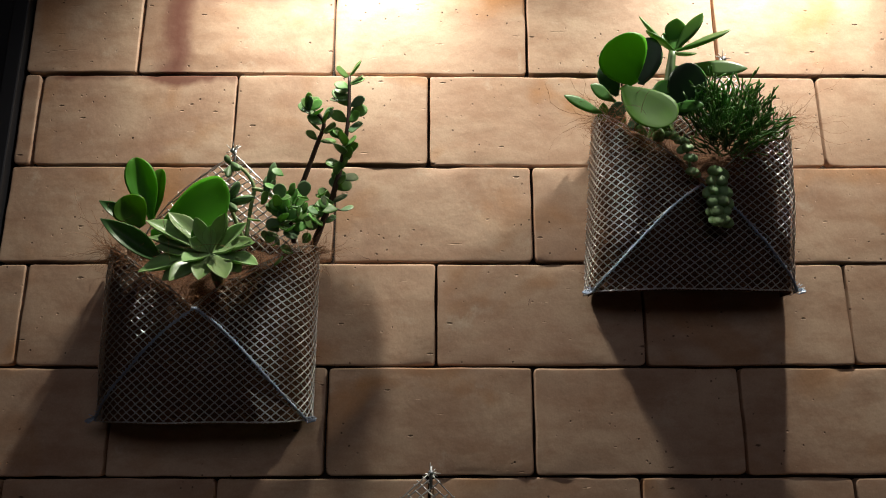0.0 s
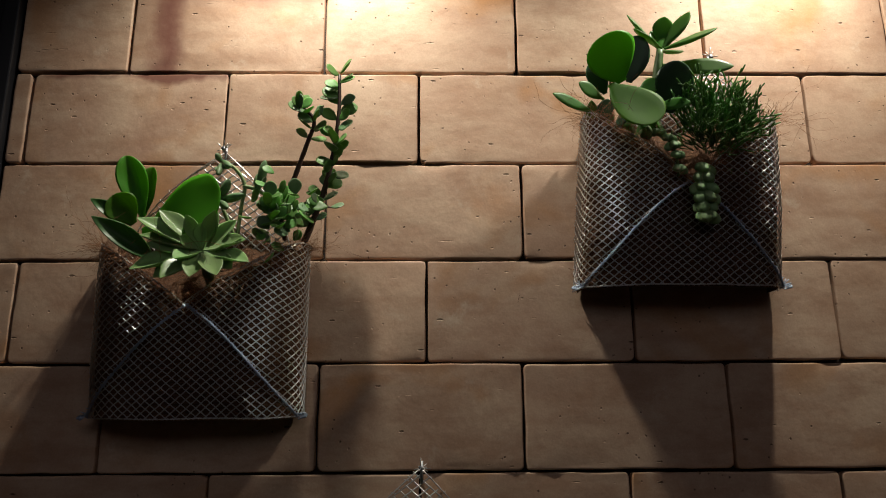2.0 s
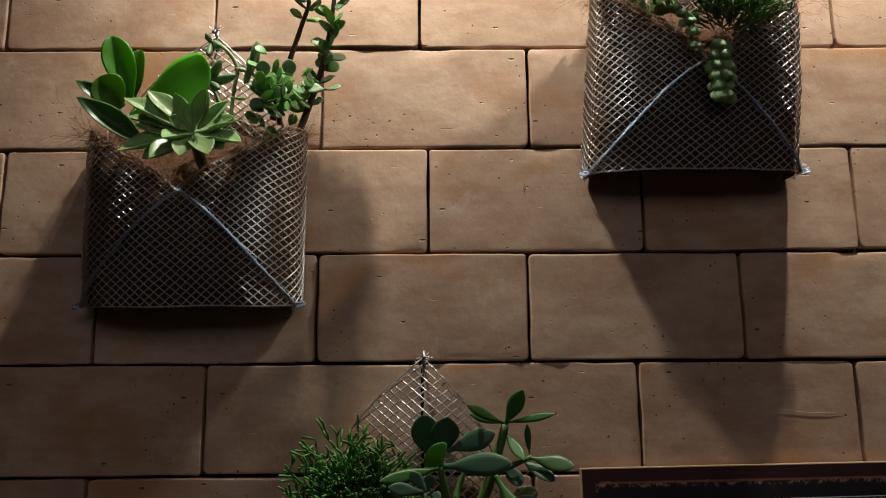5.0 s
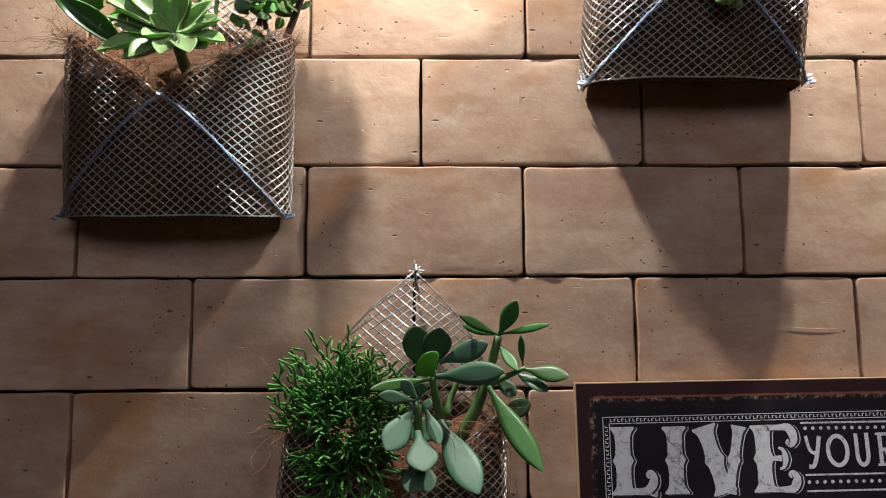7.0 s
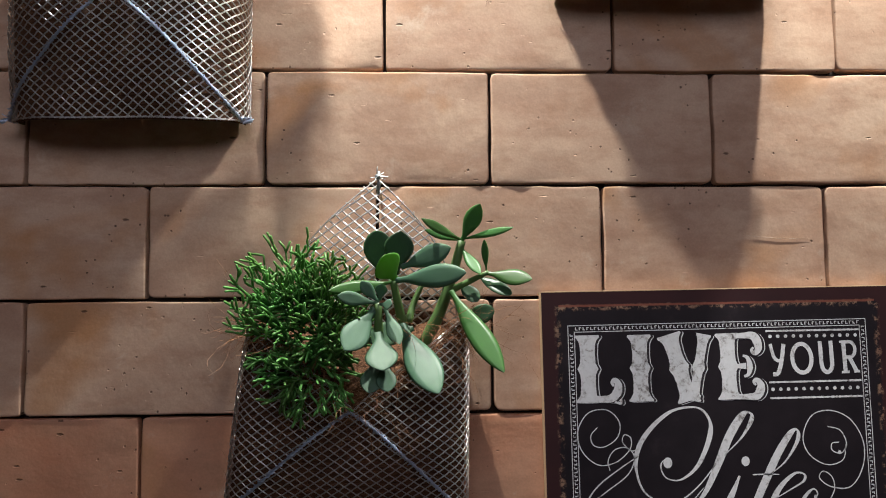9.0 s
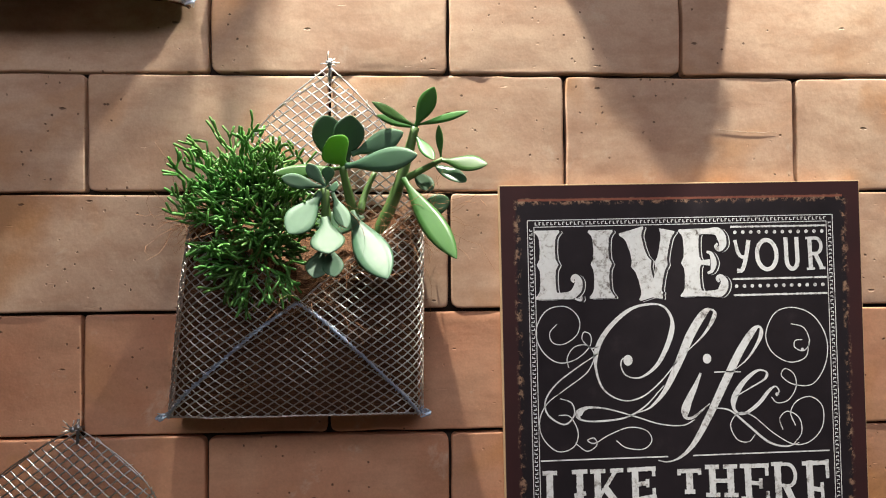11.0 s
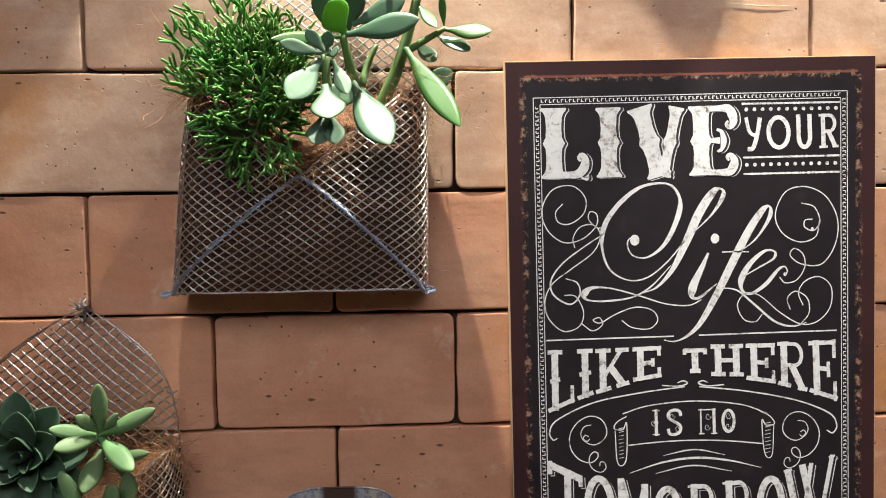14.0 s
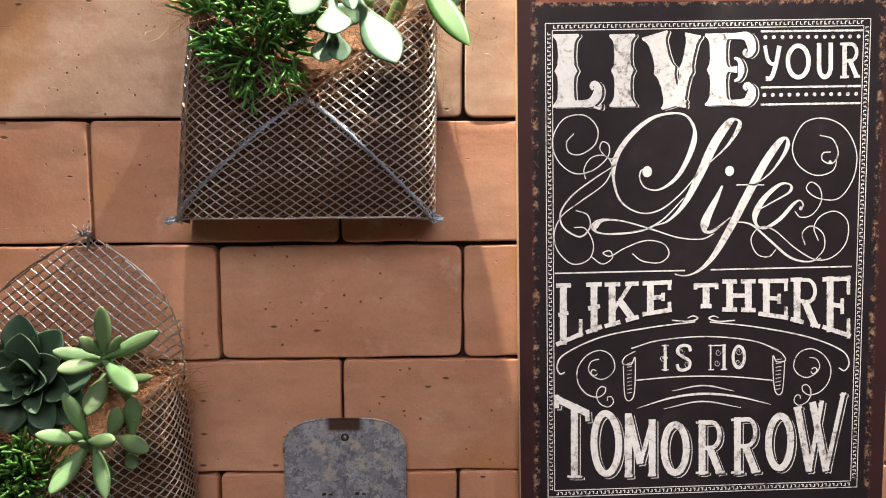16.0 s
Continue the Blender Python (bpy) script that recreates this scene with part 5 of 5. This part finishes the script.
STROKES.append((1.3, 1.3, 1.3, [(123.1, 407.3), (162.1, 404.7), (197.5, 404.5), (233.0, 406.5), (271.0, 411.0)]))
STROKES.append((1.0, 1.2, 1.0, [(122.9, 375.9), (112.4, 381.8), (109.6, 388.8), (118.7, 390.0), (122.9, 383.8), (121.8, 423.1), (112.7, 425.8), (110.3, 390.6)]))
STROKES.append((1.0, 1.2, 1.0, [(267.3, 375.8), (278.1, 381.1), (283.3, 389.5), (274.0, 390.9), (269.6, 385.5), (272.6, 421.5), (280.5, 423.5), (282.5, 391.1)]))
STROKES.append((0.5, 1.6, 0.5, [(162.1, 419.8), (195.8, 414.6), (229.0, 421.5)]))
STROKES.append((0.5, 2.6, 0.5, [(125.1, 437.6), (162.3, 427.0), (197.8, 423.6), (233.4, 427.8), (268.7, 437.0)]))
STROKES.append((0.5, 1.6, 0.5, [(153.5, 439.0), (194.3, 431.8), (236.6, 439.7)]))
SWIRL = [(84.9, 383.6), (77.1, 385.6), (73.5, 393.3), (77.1, 400.7), (86.5, 405.3), (95.7, 402.0), (101.2, 394.0), (99.6, 383.9), (93.1, 376.5), (82.0, 374.5), (69.5, 381.2), (61.7, 394.6), (63.0, 409.7), (71.8, 420.8), (83.3, 424.4), (90.5, 420.1), (91.4, 414.7), (87.2, 413.1), (82.9, 417.4), (82.3, 424.8), (86.5, 432.1), (94.7, 435.2), (99.9, 430.8), (98.3, 424.8), (94.1, 424.4), (93.4, 428.5)]
CURL = [(82.9, 399.0), (80.0, 401.3), (76.1, 398.0), (78.4, 394.6), (82.0, 396.3)]
for line in (SWIRL, CURL):
    STROKES.append((0.9, 1.2, 0.9, line))
    STROKES.append((0.9, 1.2, 0.9, [(393.6 - x, y + 3.4) for x, y in line]))
# the curls inside the letters of the ribbon
for x, y in ((152.0, 384.0), (172.0, 377.5), (178.0, 391.0), (211.0, 379.0), (210.0, 390.5), (233.0, 379.0), (232.5, 390.5)):
    STROKES.append((0.35, 0.5, 0.35, [(x + (4.2 - 0.42 * k) * math.cos(0.9 * k) * 0.8, y + (4.2 - 0.42 * k) * math.sin(0.9 * k)) for k in range(9)]))
LIVE_LETTERS = [
    ('L', [(36.6, 48.6), (85.3, 49.2), (36.4, 121.5), (85.4, 123.2)]),
    ('I', [(93.6, 49.3), (121.6, 49.5), (94.0, 121.8), (122.2, 122.2)]),
    ('V', [(126.6, 49.6), (187.2, 50.3), (127.2, 121.6), (188.3, 123.2)]),
    ('E', [(191.5, 49.8), (242.4, 49.8), (192.7, 121.9), (243.9, 122.7)]),
]
YOUR_LETTERS = [
    ('Y', [(251.8, 62.6), (271.0, 62.9), (252.5, 96.9), (271.7, 96.0)]),
    ('O', [(274.7, 60.5), (301.5, 60.8), (275.6, 97.2), (302.5, 97.6)]),
    ('U', [(306.8, 60.8), (324.5, 60.5), (307.8, 96.5), (325.6, 96.1)]),
    ('R', [(331.5, 60.6), (352.0, 60.2), (332.6, 96.8), (353.2, 96.1)]),
]
LIKE_LETTERS = [
    ('L', [(39.6, 301.9), (67.4, 302.5), (39.4, 370.5), (67.4, 358.3)]),
    ('I', [(70.1, 302.2), (88.2, 302.2), (70.2, 357.7), (88.4, 351.0)]),
    ('K', [(90.3, 302.2), (125.9, 302.3), (90.5, 351.1), (126.2, 341.3)]),
    ('E', [(130.1, 302.4), (160.8, 302.0), (130.3, 338.6), (161.2, 334.3)]),
    ('T', [(184.1, 306.0), (210.0, 306.2), (184.4, 330.2), (210.5, 330.5)]),
    ('H', [(214.1, 302.4), (249.3, 302.8), (214.7, 335.1), (250.1, 336.7)]),
    ('E', [(252.1, 302.5), (283.8, 302.5), (253.0, 340.6), (285.1, 346.3)]),
    ('R', [(286.4, 301.8), (317.8, 301.4), (287.5, 347.1), (319.4, 356.3)]),
    ('E', [(320.3, 301.2), (350.3, 300.4), (321.9, 357.1), (352.6, 368.5)]),
]
IS_NO_LETTERS = [
    ('I', [(150.3, 369.5), (158.8, 369.7), (150.6, 398.0), (159.1, 398.2)]),
    ('S', [(165.1, 369.9), (183.5, 370.2), (165.4, 398.4), (183.9, 398.1)]),
    ('N', [(200.5, 370.6), (220.3, 370.8), (200.9, 398.5), (220.8, 398.6)]),
    ('O', [(225.3, 371.3), (240.5, 371.3), (225.7, 398.4), (241.0, 398.1)]),
]
TOMORROW_LETTERS = [
    ('T', [(39.2, 420.3), (73.7, 436.9), (38.9, 511.5), (73.8, 512.5)]),
    ('O', [(75.9, 432.7), (109.2, 440.8), (76.0, 513.3), (109.5, 513.5)]),
    ('M', [(111.9, 441.6), (145.4, 451.1), (112.4, 512.9), (146.0, 512.4)]),
    ('O', [(151.1, 451.3), (181.1, 452.8), (151.8, 513.3), (181.9, 513.4)]),
    ('R', [(188.2, 452.3), (218.9, 451.6), (189.0, 512.2), (220.0, 512.3)]),
    ('R', [(226.0, 450.4), (257.5, 448.3), (227.2, 513.2), (258.9, 512.7)]),
    ('O', [(263.2, 447.7), (293.3, 442.7), (264.7, 512.1), (295.0, 511.5)]),
    ('W', [(293.2, 441.2), (349.5, 425.3), (295.0, 512.2), (352.2, 511.7)]),
]
RULES = [[(249.2, 48.4), (354.8, 48.6)], [(250.4, 104.6), (354.2, 104.5)], [(250.9, 121.9), (354.8, 121.8)]]
DOT_ROWS = [[(254.1, 54.4), (350.3, 54.7)], [(254.4, 112.3), (349.7, 112.4)]]
DOTS = [(134.0, 188.4), (219.8, 189.0), (295.3, 229.0), (324.8, 182.0)]
FRAME = [(29.5, 38.1), (362.4, 36.9), (364.7, 530.7), (30.3, 532.2)]

word("LIVE", LIVE_LETTERS, 16.4, 8.0, 7.0, (3.4, 0.9), FAT)
word("YOUR", YOUR_LETTERS, 4.6, 3.6, 2.6)
word("LIKE THERE", LIKE_LETTERS, 7.2, 3.8, 4.6)
word("IS NO", IS_NO_LETTERS, 3.2, 1.6, 1.3)
word("TOMORROW", TOMORROW_LETTERS, 7.4, 4.6, 2.6, (2.9, 2.4), BLOCK)
for w0, w1, w2, pts in STROKES:
    line = smooth_line(pts, 7)
    n = len(line) - 1
    pr = Print()
    grown = []
    for i in range(n + 1):
        f = i / n
        swell = math.sin(math.pi * f) ** (1.0 if w1 < 3 else 1.6)
        slant = 1.0
        if w1 >= 3:
            d = line[min(i + 1, n)] - line[max(i - 1, 0)]
            slant = min(1.0, max(0.0, abs(d.normalized().y) * 1.15 - 0.1)) if abs(d.x) < 4 * abs(d.y) else 0.25
            slant = slant * (1.0 if d.y * d.x < 0 else 0.35)
        w_mid = w1 * (1.9 if w1 >= 3 else 1.0)
        grown.append((w0 * (1 - f) + w2 * f) * (1 - swell) + (w0 + (w_mid - w0) * slant) * swell)
    for _ in range(4):
        grown = [grown[0]] + [(a + b + c) / 3 for a, b, c in zip(grown, grown[1:], grown[2:])] + [grown[-1]]
    pr.ribbon(line, grown)
    pr.done("script_stroke" if w1 >= 3 else "flourish", "", None, 0.00003)
for c, r in zip(DOTS, (5.0, 4.6, 1.8, 1.8)):
    pr = Print()
    pr.disc(c, r, 1.15)
    pr.done("dot", "")
for x0, x1 in ((109.5, 119.5), (268.0, 279.0)):
    for k in range(9):
        pr = Print()
        pr.ribbon([(x0 + 5.0, 389.0 + 4.0 * k), (x1, 388.0 + 4.0 * k)], 0.7)
        pr.done("hatch", "")
for a, b in RULES:
    pr = Print()
    pr.ragged = 1.1
    pr.ribbon([Vector(a).lerp(Vector(b), k / 6) for k in range(7)], 2.0)
    pr.done("rule", "")
for a, b in DOT_ROWS:
    for k in range(12):
        pr = Print()
        pr.disc(Vector(a).lerp(Vector(b), k / 11), 2.0)
        pr.done("dot", "")
# the narrow key-pattern border
pr = Print()
for inset, wide in ((0.0, 0.9), (7.0, 0.9)):
    q = [(FRAME[0][0] + inset, FRAME[0][1] + inset), (FRAME[1][0] - inset, FRAME[1][1] + inset), (FRAME[2][0] - inset, FRAME[2][1] - inset), (FRAME[3][0] + inset, FRAME[3][1] - inset)]
    for i in range(4):
        pr.ribbon([q[i], q[(i + 1) % 4]], wide)
for i in range(4):
    a, b = Vector(FRAME[i]), Vector(FRAME[(i + 1) % 4])
    d = (b - a).normalized()
    inn = Vector((-d.y, d.x))
    n = int((b - a).length / 4.2)
    for k in range(2, n - 1):
        p = a + d * (4.2 * k) + inn * 1.9
        pr.ribbon([p, p + inn * 3.2], 1.1)
        pr.ribbon([p + inn * (0.3 if k % 2 else 2.9), p + inn * (0.3 if k % 2 else 2.9) + d * 2.2], 0.8)
pr.done("border", "thin white key-pattern border")


# ---- galvanised tag ----
def tag_material():
    m, nt, b = node_mat("mottled_galvanised_sheet")
    tc = nt.nodes.new("ShaderNodeTexCoord").outputs["Object"]
    spangle = nd(nt, "ShaderNodeTexVoronoi", Scale=150.0)
    warp = nd(nt, "ShaderNodeTexNoise", Scale=180.0)
    nt.links.new(tc, warp.inputs["Vector"])
    nt.links.new(mixed(nt, 0.03, tc, warp.outputs[1], "ADD"), spangle.inputs["Vector"])
    sep = nt.nodes.new("ShaderNodeSeparateColor")
    nt.links.new(spangle.outputs["Color"], sep.inputs[0])
    cloud = noise4(nt, tc, 1.0, 45.0, 6.0, 0.7)
    tone = maths(nt, "ADD", maths(nt, "MULTIPLY", sep.outputs[0], 0.45), maths(nt, "MULTIPLY", cloud, 0.6))
    col = ramp(nt, tone, [(0.25, (0.13, 0.14, 0.17)), (0.5, (0.24, 0.26, 0.30)), (0.75, (0.40, 0.42, 0.46))])
    pale = noise4(nt, tc, 7.0, 60.0, 5.0, 0.7)
    col = mixed(nt, ramp(nt, pale, [(0.54, (0, 0, 0)), (0.62, (0.75, 0.75, 0.75))]), col, (0.52, 0.49, 0.40))
    rust = noise4(nt, tc, 15.0, 30.0, 5.0, 0.6)
    xyz = nt.nodes.new("ShaderNodeSeparateXYZ")
    nt.links.new(tc, xyz.inputs[0])
    high = ramp(nt, maths(nt, "MULTIPLY", maths(nt, "SUBTRACT", xyz.outputs[2], 1.1865), 60.0), [(0.0, (0, 0, 0)), (0.25, (1, 1, 1))])
    near = ramp(nt, maths(nt, "MULTIPLY", maths(nt, "ABSOLUTE", maths(nt, "ADD", xyz.outputs[0], 0.0065)), 20.0), [(0.30, (1, 1, 1)), (0.40, (0, 0, 0))])
    col = mixed(nt, maths(nt, "MULTIPLY", maths(nt, "MULTIPLY", high, near), ramp(nt, rust, [(0.3, (0, 0, 0)), (0.42, (1, 1, 1))])), col, (0.07, 0.04, 0.03))
    nt.links.new(col, b.inputs["Base Color"])
    b.inputs["Metallic"].default_value, b.inputs["Roughness"].default_value = 0.35, 0.55
    bumped(nt, b, cloud, 0.3, 0.001)
    return m


TAG = tag_material()
tag = thing("metal_tag", (-0.0065, 0.0, 1.18), "mottled grey galvanised metal tag hung on a nail", "tag")
outline = [(-0.0705, 0.93), (0.0575, 0.93)]
for k in range(25):
    a = math.pi * k / 24
    outline.append((-0.0065 + 0.064 * math.copysign(abs(math.cos(a)) ** 0.55, math.cos(a)), 1.166 + 0.036 * math.sin(a) ** 0.85))
bm = bmesh.new()
sheet = bm.faces.new([bm.verts.new((x, -0.0055, z)) for x, z in outline])
bmesh.ops.triangulate(bm, faces=[sheet])
grown = bmesh.ops.extrude_face_region(bm, geom=list(bm.faces))
for v in [g for g in grown["geom"] if isinstance(g, bmesh.types.BMVert)]:
    v.co.y = -0.0070
bmesh.ops.recalc_face_normals(bm, faces=list(bm.faces))
plate = piece("plate", bm, TAG, tag, "", False)
soup = Soup()
soup.tube([(x, -0.0070, z) for x, z in outline], 0.0011, 6)
piece("rolled_rim", soup.bm(), TAG, plate, "worn pale rolled rim")
soup = Soup()
soup.tube([(-0.006 + 0.0034 * math.cos(k * math.pi / 6), -0.0074, 1.182 + 0.0034 * math.sin(k * math.pi / 6)) for k in range(13)], 0.0009, 6)
piece("eyelet", soup.bm(), BLACK, plate, "dark eyelet")
for k, x in enumerate((-0.031, -0.024, 0.004, 0.011)):
    piece("mark", box_bm(x, x + 0.004, -0.0074, -0.0069, 1.1185, 1.1215 - 0.001 * (k % 2)), BLACK, plate, "dark printed mark", False)
tag_nail = thing("nail", (-0.006, 0.0, 1.182), "grey steel nail holding the metal tag", "nail", "nails in the wall")
soup = Soup()
soup.tube([(-0.006, 0.012, 1.182), (-0.006, -0.0095, 1.1825)], 0.0014, 8)
soup.tube([(-0.006, -0.0095, 1.1825), (-0.006, -0.0108, 1.1825)], 0.0024, 10)
piece("shank", soup.bm(), NAIL, tag_nail)


# ---- bricks ----
def brick_mesh(w, h, seed):
    """One hand-made brick's face: uneven edges, rounded arrises, a slightly dished face; sides run back into the joint."""
    rnd = random.Random(seed)
    steps = [0.0, 0.0006, 0.0014, 0.0026, 0.006, 0.012]

    def ticks(size, n):
        if size < 0.035:
            return [0.0, 0.0012, 0.003, size / 2, size - 0.003, size - 0.0012, size]
        mid = [0.012 + (size - 0.024) * k / n for k in range(1, n)]
        return steps + mid + [size - s for s in reversed(steps)]

    xs, zs = ticks(w, 12), ticks(h, 6)
    corner = [rnd.uniform(0.003, 0.009) for _ in range(4)]
    verts, faces = [], []
    nx, nz = len(xs), len(zs)
    for z in zs:
        for x in xs:
            px, pz = x, z
            r = corner[(x > w / 2) + 2 * (z > h / 2)]
            ccx = r if x < w / 2 else w - r
            ccz = r if z < h / 2 else h - r
            out_x = (x < r) if x < w / 2 else (x > w - r)
            out_z = (z < r) if z < h / 2 else (z > h - r)
            edge = min(x, w - x, z, h - z)
            if out_x and out_z:
                dx, dz = x - ccx, z - ccz
                far = max(abs(dx), abs(dz))
                ln = math.hypot(dx, dz)
                if ln > 1e-9:
                    px, pz = ccx + dx / ln * far, ccz + dz / ln * far
                edge = r - far
            wob = Vector((x * 26, z * 26, seed * 5.3))
            near = max(0.0, 1 - edge / 0.012)
            px += near * 0.0012 * noise.noise(wob)
            pz += near * 0.0013 * noise.noise(wob + Vector((9, 3, 1)))
            rad = 0.0018 + 0.0009 * noise.noise(wob * 0.7)
            sink = rad - math.sqrt(max(0.0, rad * rad - max(0.0, rad - edge) ** 2)) if edge < rad else 0.0
            chip = max(0.0, noise.noise(wob * 2.3 + Vector((4, 8, 2))) - 0.25) * 0.006 * near
            face = 0.0010 * noise.noise(wob * 0.35) + 0.0005 * noise.noise(wob * 1.4)
            verts.append((px - w / 2, sink + chip + face, pz - h / 2))
    for j in range(nz - 1):
        for i in range(nx - 1):
            a = j * nx + i
            faces.append((a, a + 1, a + nx + 1, a + nx))
    ring = [i for i in range(nx)] + [j * nx + nx - 1 for j in range(1, nz)] + [(nz - 1) * nx + i for i in reversed(range(nx - 1))] + [j * nx for j in reversed(range(1, nz - 1))]
    start = len(verts)
    for i in ring:
        verts.append((verts[i][0] * 0.995, 0.022, verts[i][2] * 0.99))
    for k in range(len(ring)):
        q = (k + 1) % len(ring)
        faces.append((ring[q], ring[k], start + k, start + q))
    me = bpy.data.meshes.new("brick")
    me.from_pydata(verts, [], faces)
    me.polygons.foreach_set("use_smooth", [True] * len(me.polygons))
    return me


# bed joints from the ceiling down, and each course's joints that show
BEDS = [2.425, 2.293, 2.161, 2.029, 1.8975, 1.767, 1.6405, 1.515, 1.3865, 1.264, 1.141, 1.016]
COURSES = [
    [-0.27, -0.005, 0.258, 0.52],
    [-0.405, -0.1395, 0.1264, 0.388, 0.648],
    [-0.5317, -0.2679, -0.0087, 0.255, 0.5198],
    [-0.3928, -0.1305, 0.1267, 0.385, 0.645],
    [-0.5174, -0.258, 0.0013, 0.2626, 0.5233],
    [-0.3932, -0.1319, 0.1200, 0.3747, 0.633],
    [-0.512, -0.2587, -0.0068, 0.2460, 0.5014],
    [-0.3881, -0.135, 0.1202, 0.378, 0.632],
    [-0.517, -0.2627, -0.0086, 0.246, 0.503],
    [-0.388, -0.1352, 0.1192, 0.374, 0.63],
    [-0.518, -0.263, -0.0087, 0.245, 0.5],
    [-0.394, -0.1406, 0.1141, 0.37, 0.625],
    [-0.52, -0.265, -0.01, 0.245, 0.5],
]
GAP = 0.0032
rnd = random.Random(77)
beds = [2.425 + 0.131 * k for k in range(6, 0, -1)] + BEDS + [1.016 - 0.127 * k for k in range(1, 8)]
rest_v, rest_f = [], []
for row in range(len(beds) - 1):
    top_z, low_z = beds[row], beds[row + 1]
    known = row - 5
    shown = 0 <= known < len(COURSES) - 1
    joints = list(COURSES[known]) if shown else [(-0.39 if row % 2 else -0.52) + rnd.uniform(-0.01, 0.01)]
    while joints[-1] < WALL_R - 0.3:
        joints.append(joints[-1] + rnd.uniform(0.252, 0.264))
    joints = [WALL_L - 0.002 + GAP / 2] + [j for j in joints if j > WALL_L + 0.02] + [WALL_R]
    for k in range(len(joints) - 1):
        a, b = joints[k] + GAP / 2, joints[k + 1] - GAP / 2
        up, low = top_z - GAP / 2 + rnd.uniform(-0.0007, 0.0007), low_z + GAP / 2 + rnd.uniform(-0.0007, 0.0007)
        me = brick_mesh(b - a, up - low, row * 20 + k)
        place = Vector(((a + b) / 2, rnd.uniform(-0.0011, 0.0011), (up + low) / 2))
        if shown and a < 0.75:
            special = {(1, 1): BRICK_SIDES, (2, 1): BRICK_TOP}.get((known, k))
            # lower courses get the clay colour that has the warm light cast in it
            me.materials.append(special or (BRICK_WARM_CAST if known >= 8 else BRICK))
            ob = new("brick", me)
            ob.parent = wall
            ob.matrix_basis = Matrix.Translation(place) @ Matrix.Rotation(rnd.gauss(0, 0.0012), 4, "Y")
        else:
            s = len(rest_v)
            rest_v += [v.co + place for v in me.vertices]
            rest_f += [tuple(s + i for i in p.vertices) for p in me.polygons]
            bpy.data.meshes.remove(me)
tagged(part("brickwork", from_lists(rest_v, rest_f), BRICK, wall, "the same bricks further along the wall"), kind="stuff")

# ---- scratches and cracks in single bricks ----
SCRATCH_DARK = plain_material("dark_groove", (0.10, 0.052, 0.032), 0.9, scale=300, vary=0.4)
SCRATCH_PALE = plain_material("pale_lime_streak", (0.60, 0.47, 0.36), 0.85, scale=300, vary=0.25)


def scratch(name, a, b, bow, width, material, label, seed):
    """A thin ragged groove over a brick's face, from a to b in x and z, bowed to one side."""
    soup = Soup()
    a, b = Vector((a[0], 0.0, a[1])), Vector((b[0], 0.0, b[1]))
    across = Vector((b.z - a.z, 0.0, a.x - b.x)).normalized()
    line = []
    for i in range(15):
        f = i / 14
        p = a.lerp(b, f) + across * (bow * math.sin(math.pi * f) + 0.0012 * noise.noise(Vector((f * 5, seed, 0))))
        line.append(p)
    soup.tube(line, [0.35 * width * math.sin(math.pi * (0.06 + 0.88 * i / 14)) * (1 + 0.5 * noise.noise(Vector((i * 0.9, seed, 1)))) for i in range(15)], 5)
    piece(name, soup.bm(), material, wall, label)


scratch("crack", (-0.0107, 1.852), (-0.0093, 1.8315), 0.0015, 0.0007, SCRATCH_DARK, "dark crack in the clay", 1)
scratch("crack", (0.1335, 1.8125), (0.1456, 1.827), -0.0008, 0.0012, SCRATCH_DARK, "dark crack in the clay", 2)
scratch("crack", (0.1415, 1.8165), (0.1536, 1.831), 0.0004, 0.0006, SCRATCH_DARK, "dark crack in the clay", 3)
scratch("crack", (0.1513, 1.8191), (0.1678, 1.8483), 0.0006, 0.0005, SCRATCH_DARK, "dark crack in the clay", 4)
scratch("crack", (0.1168, 1.9732), (0.1197, 1.9843), 0.0003, 0.0008, SCRATCH_DARK, "dark crack in the clay", 5)
scratch("scratch", (0.4057, 1.7092), (0.4822, 1.705), 0.001, 0.0009, SCRATCH_PALE, "pale scratch on the clay", 6)
scratch("scratch", (-0.0399, 1.7999), (0.0056, 1.7972), -0.0006, 0.0006, SCRATCH_PALE, "pale scratch on the clay", 7)
scratch("crack", (-0.096, 2.0387), (-0.0812, 2.0331), 0.0006, 0.0009, SCRATCH_DARK, "dark crack in the clay", 8)
scratch("scratch", (0.1689, 1.4544), (0.174, 1.4333), 0.002, 0.001, SCRATCH_PALE, "pale scratch on the clay", 9)
scratch("crack", (-0.4818, 2.3457), (-0.4546, 2.345), -0.0008, 0.001, SCRATCH_DARK, "dark crack in the clay", 10)
scratch("crack", (0.1955, 2.3567), (0.2059, 2.3289), 0.002, 0.0007, SCRATCH_DARK, "dark crack in the clay", 12)
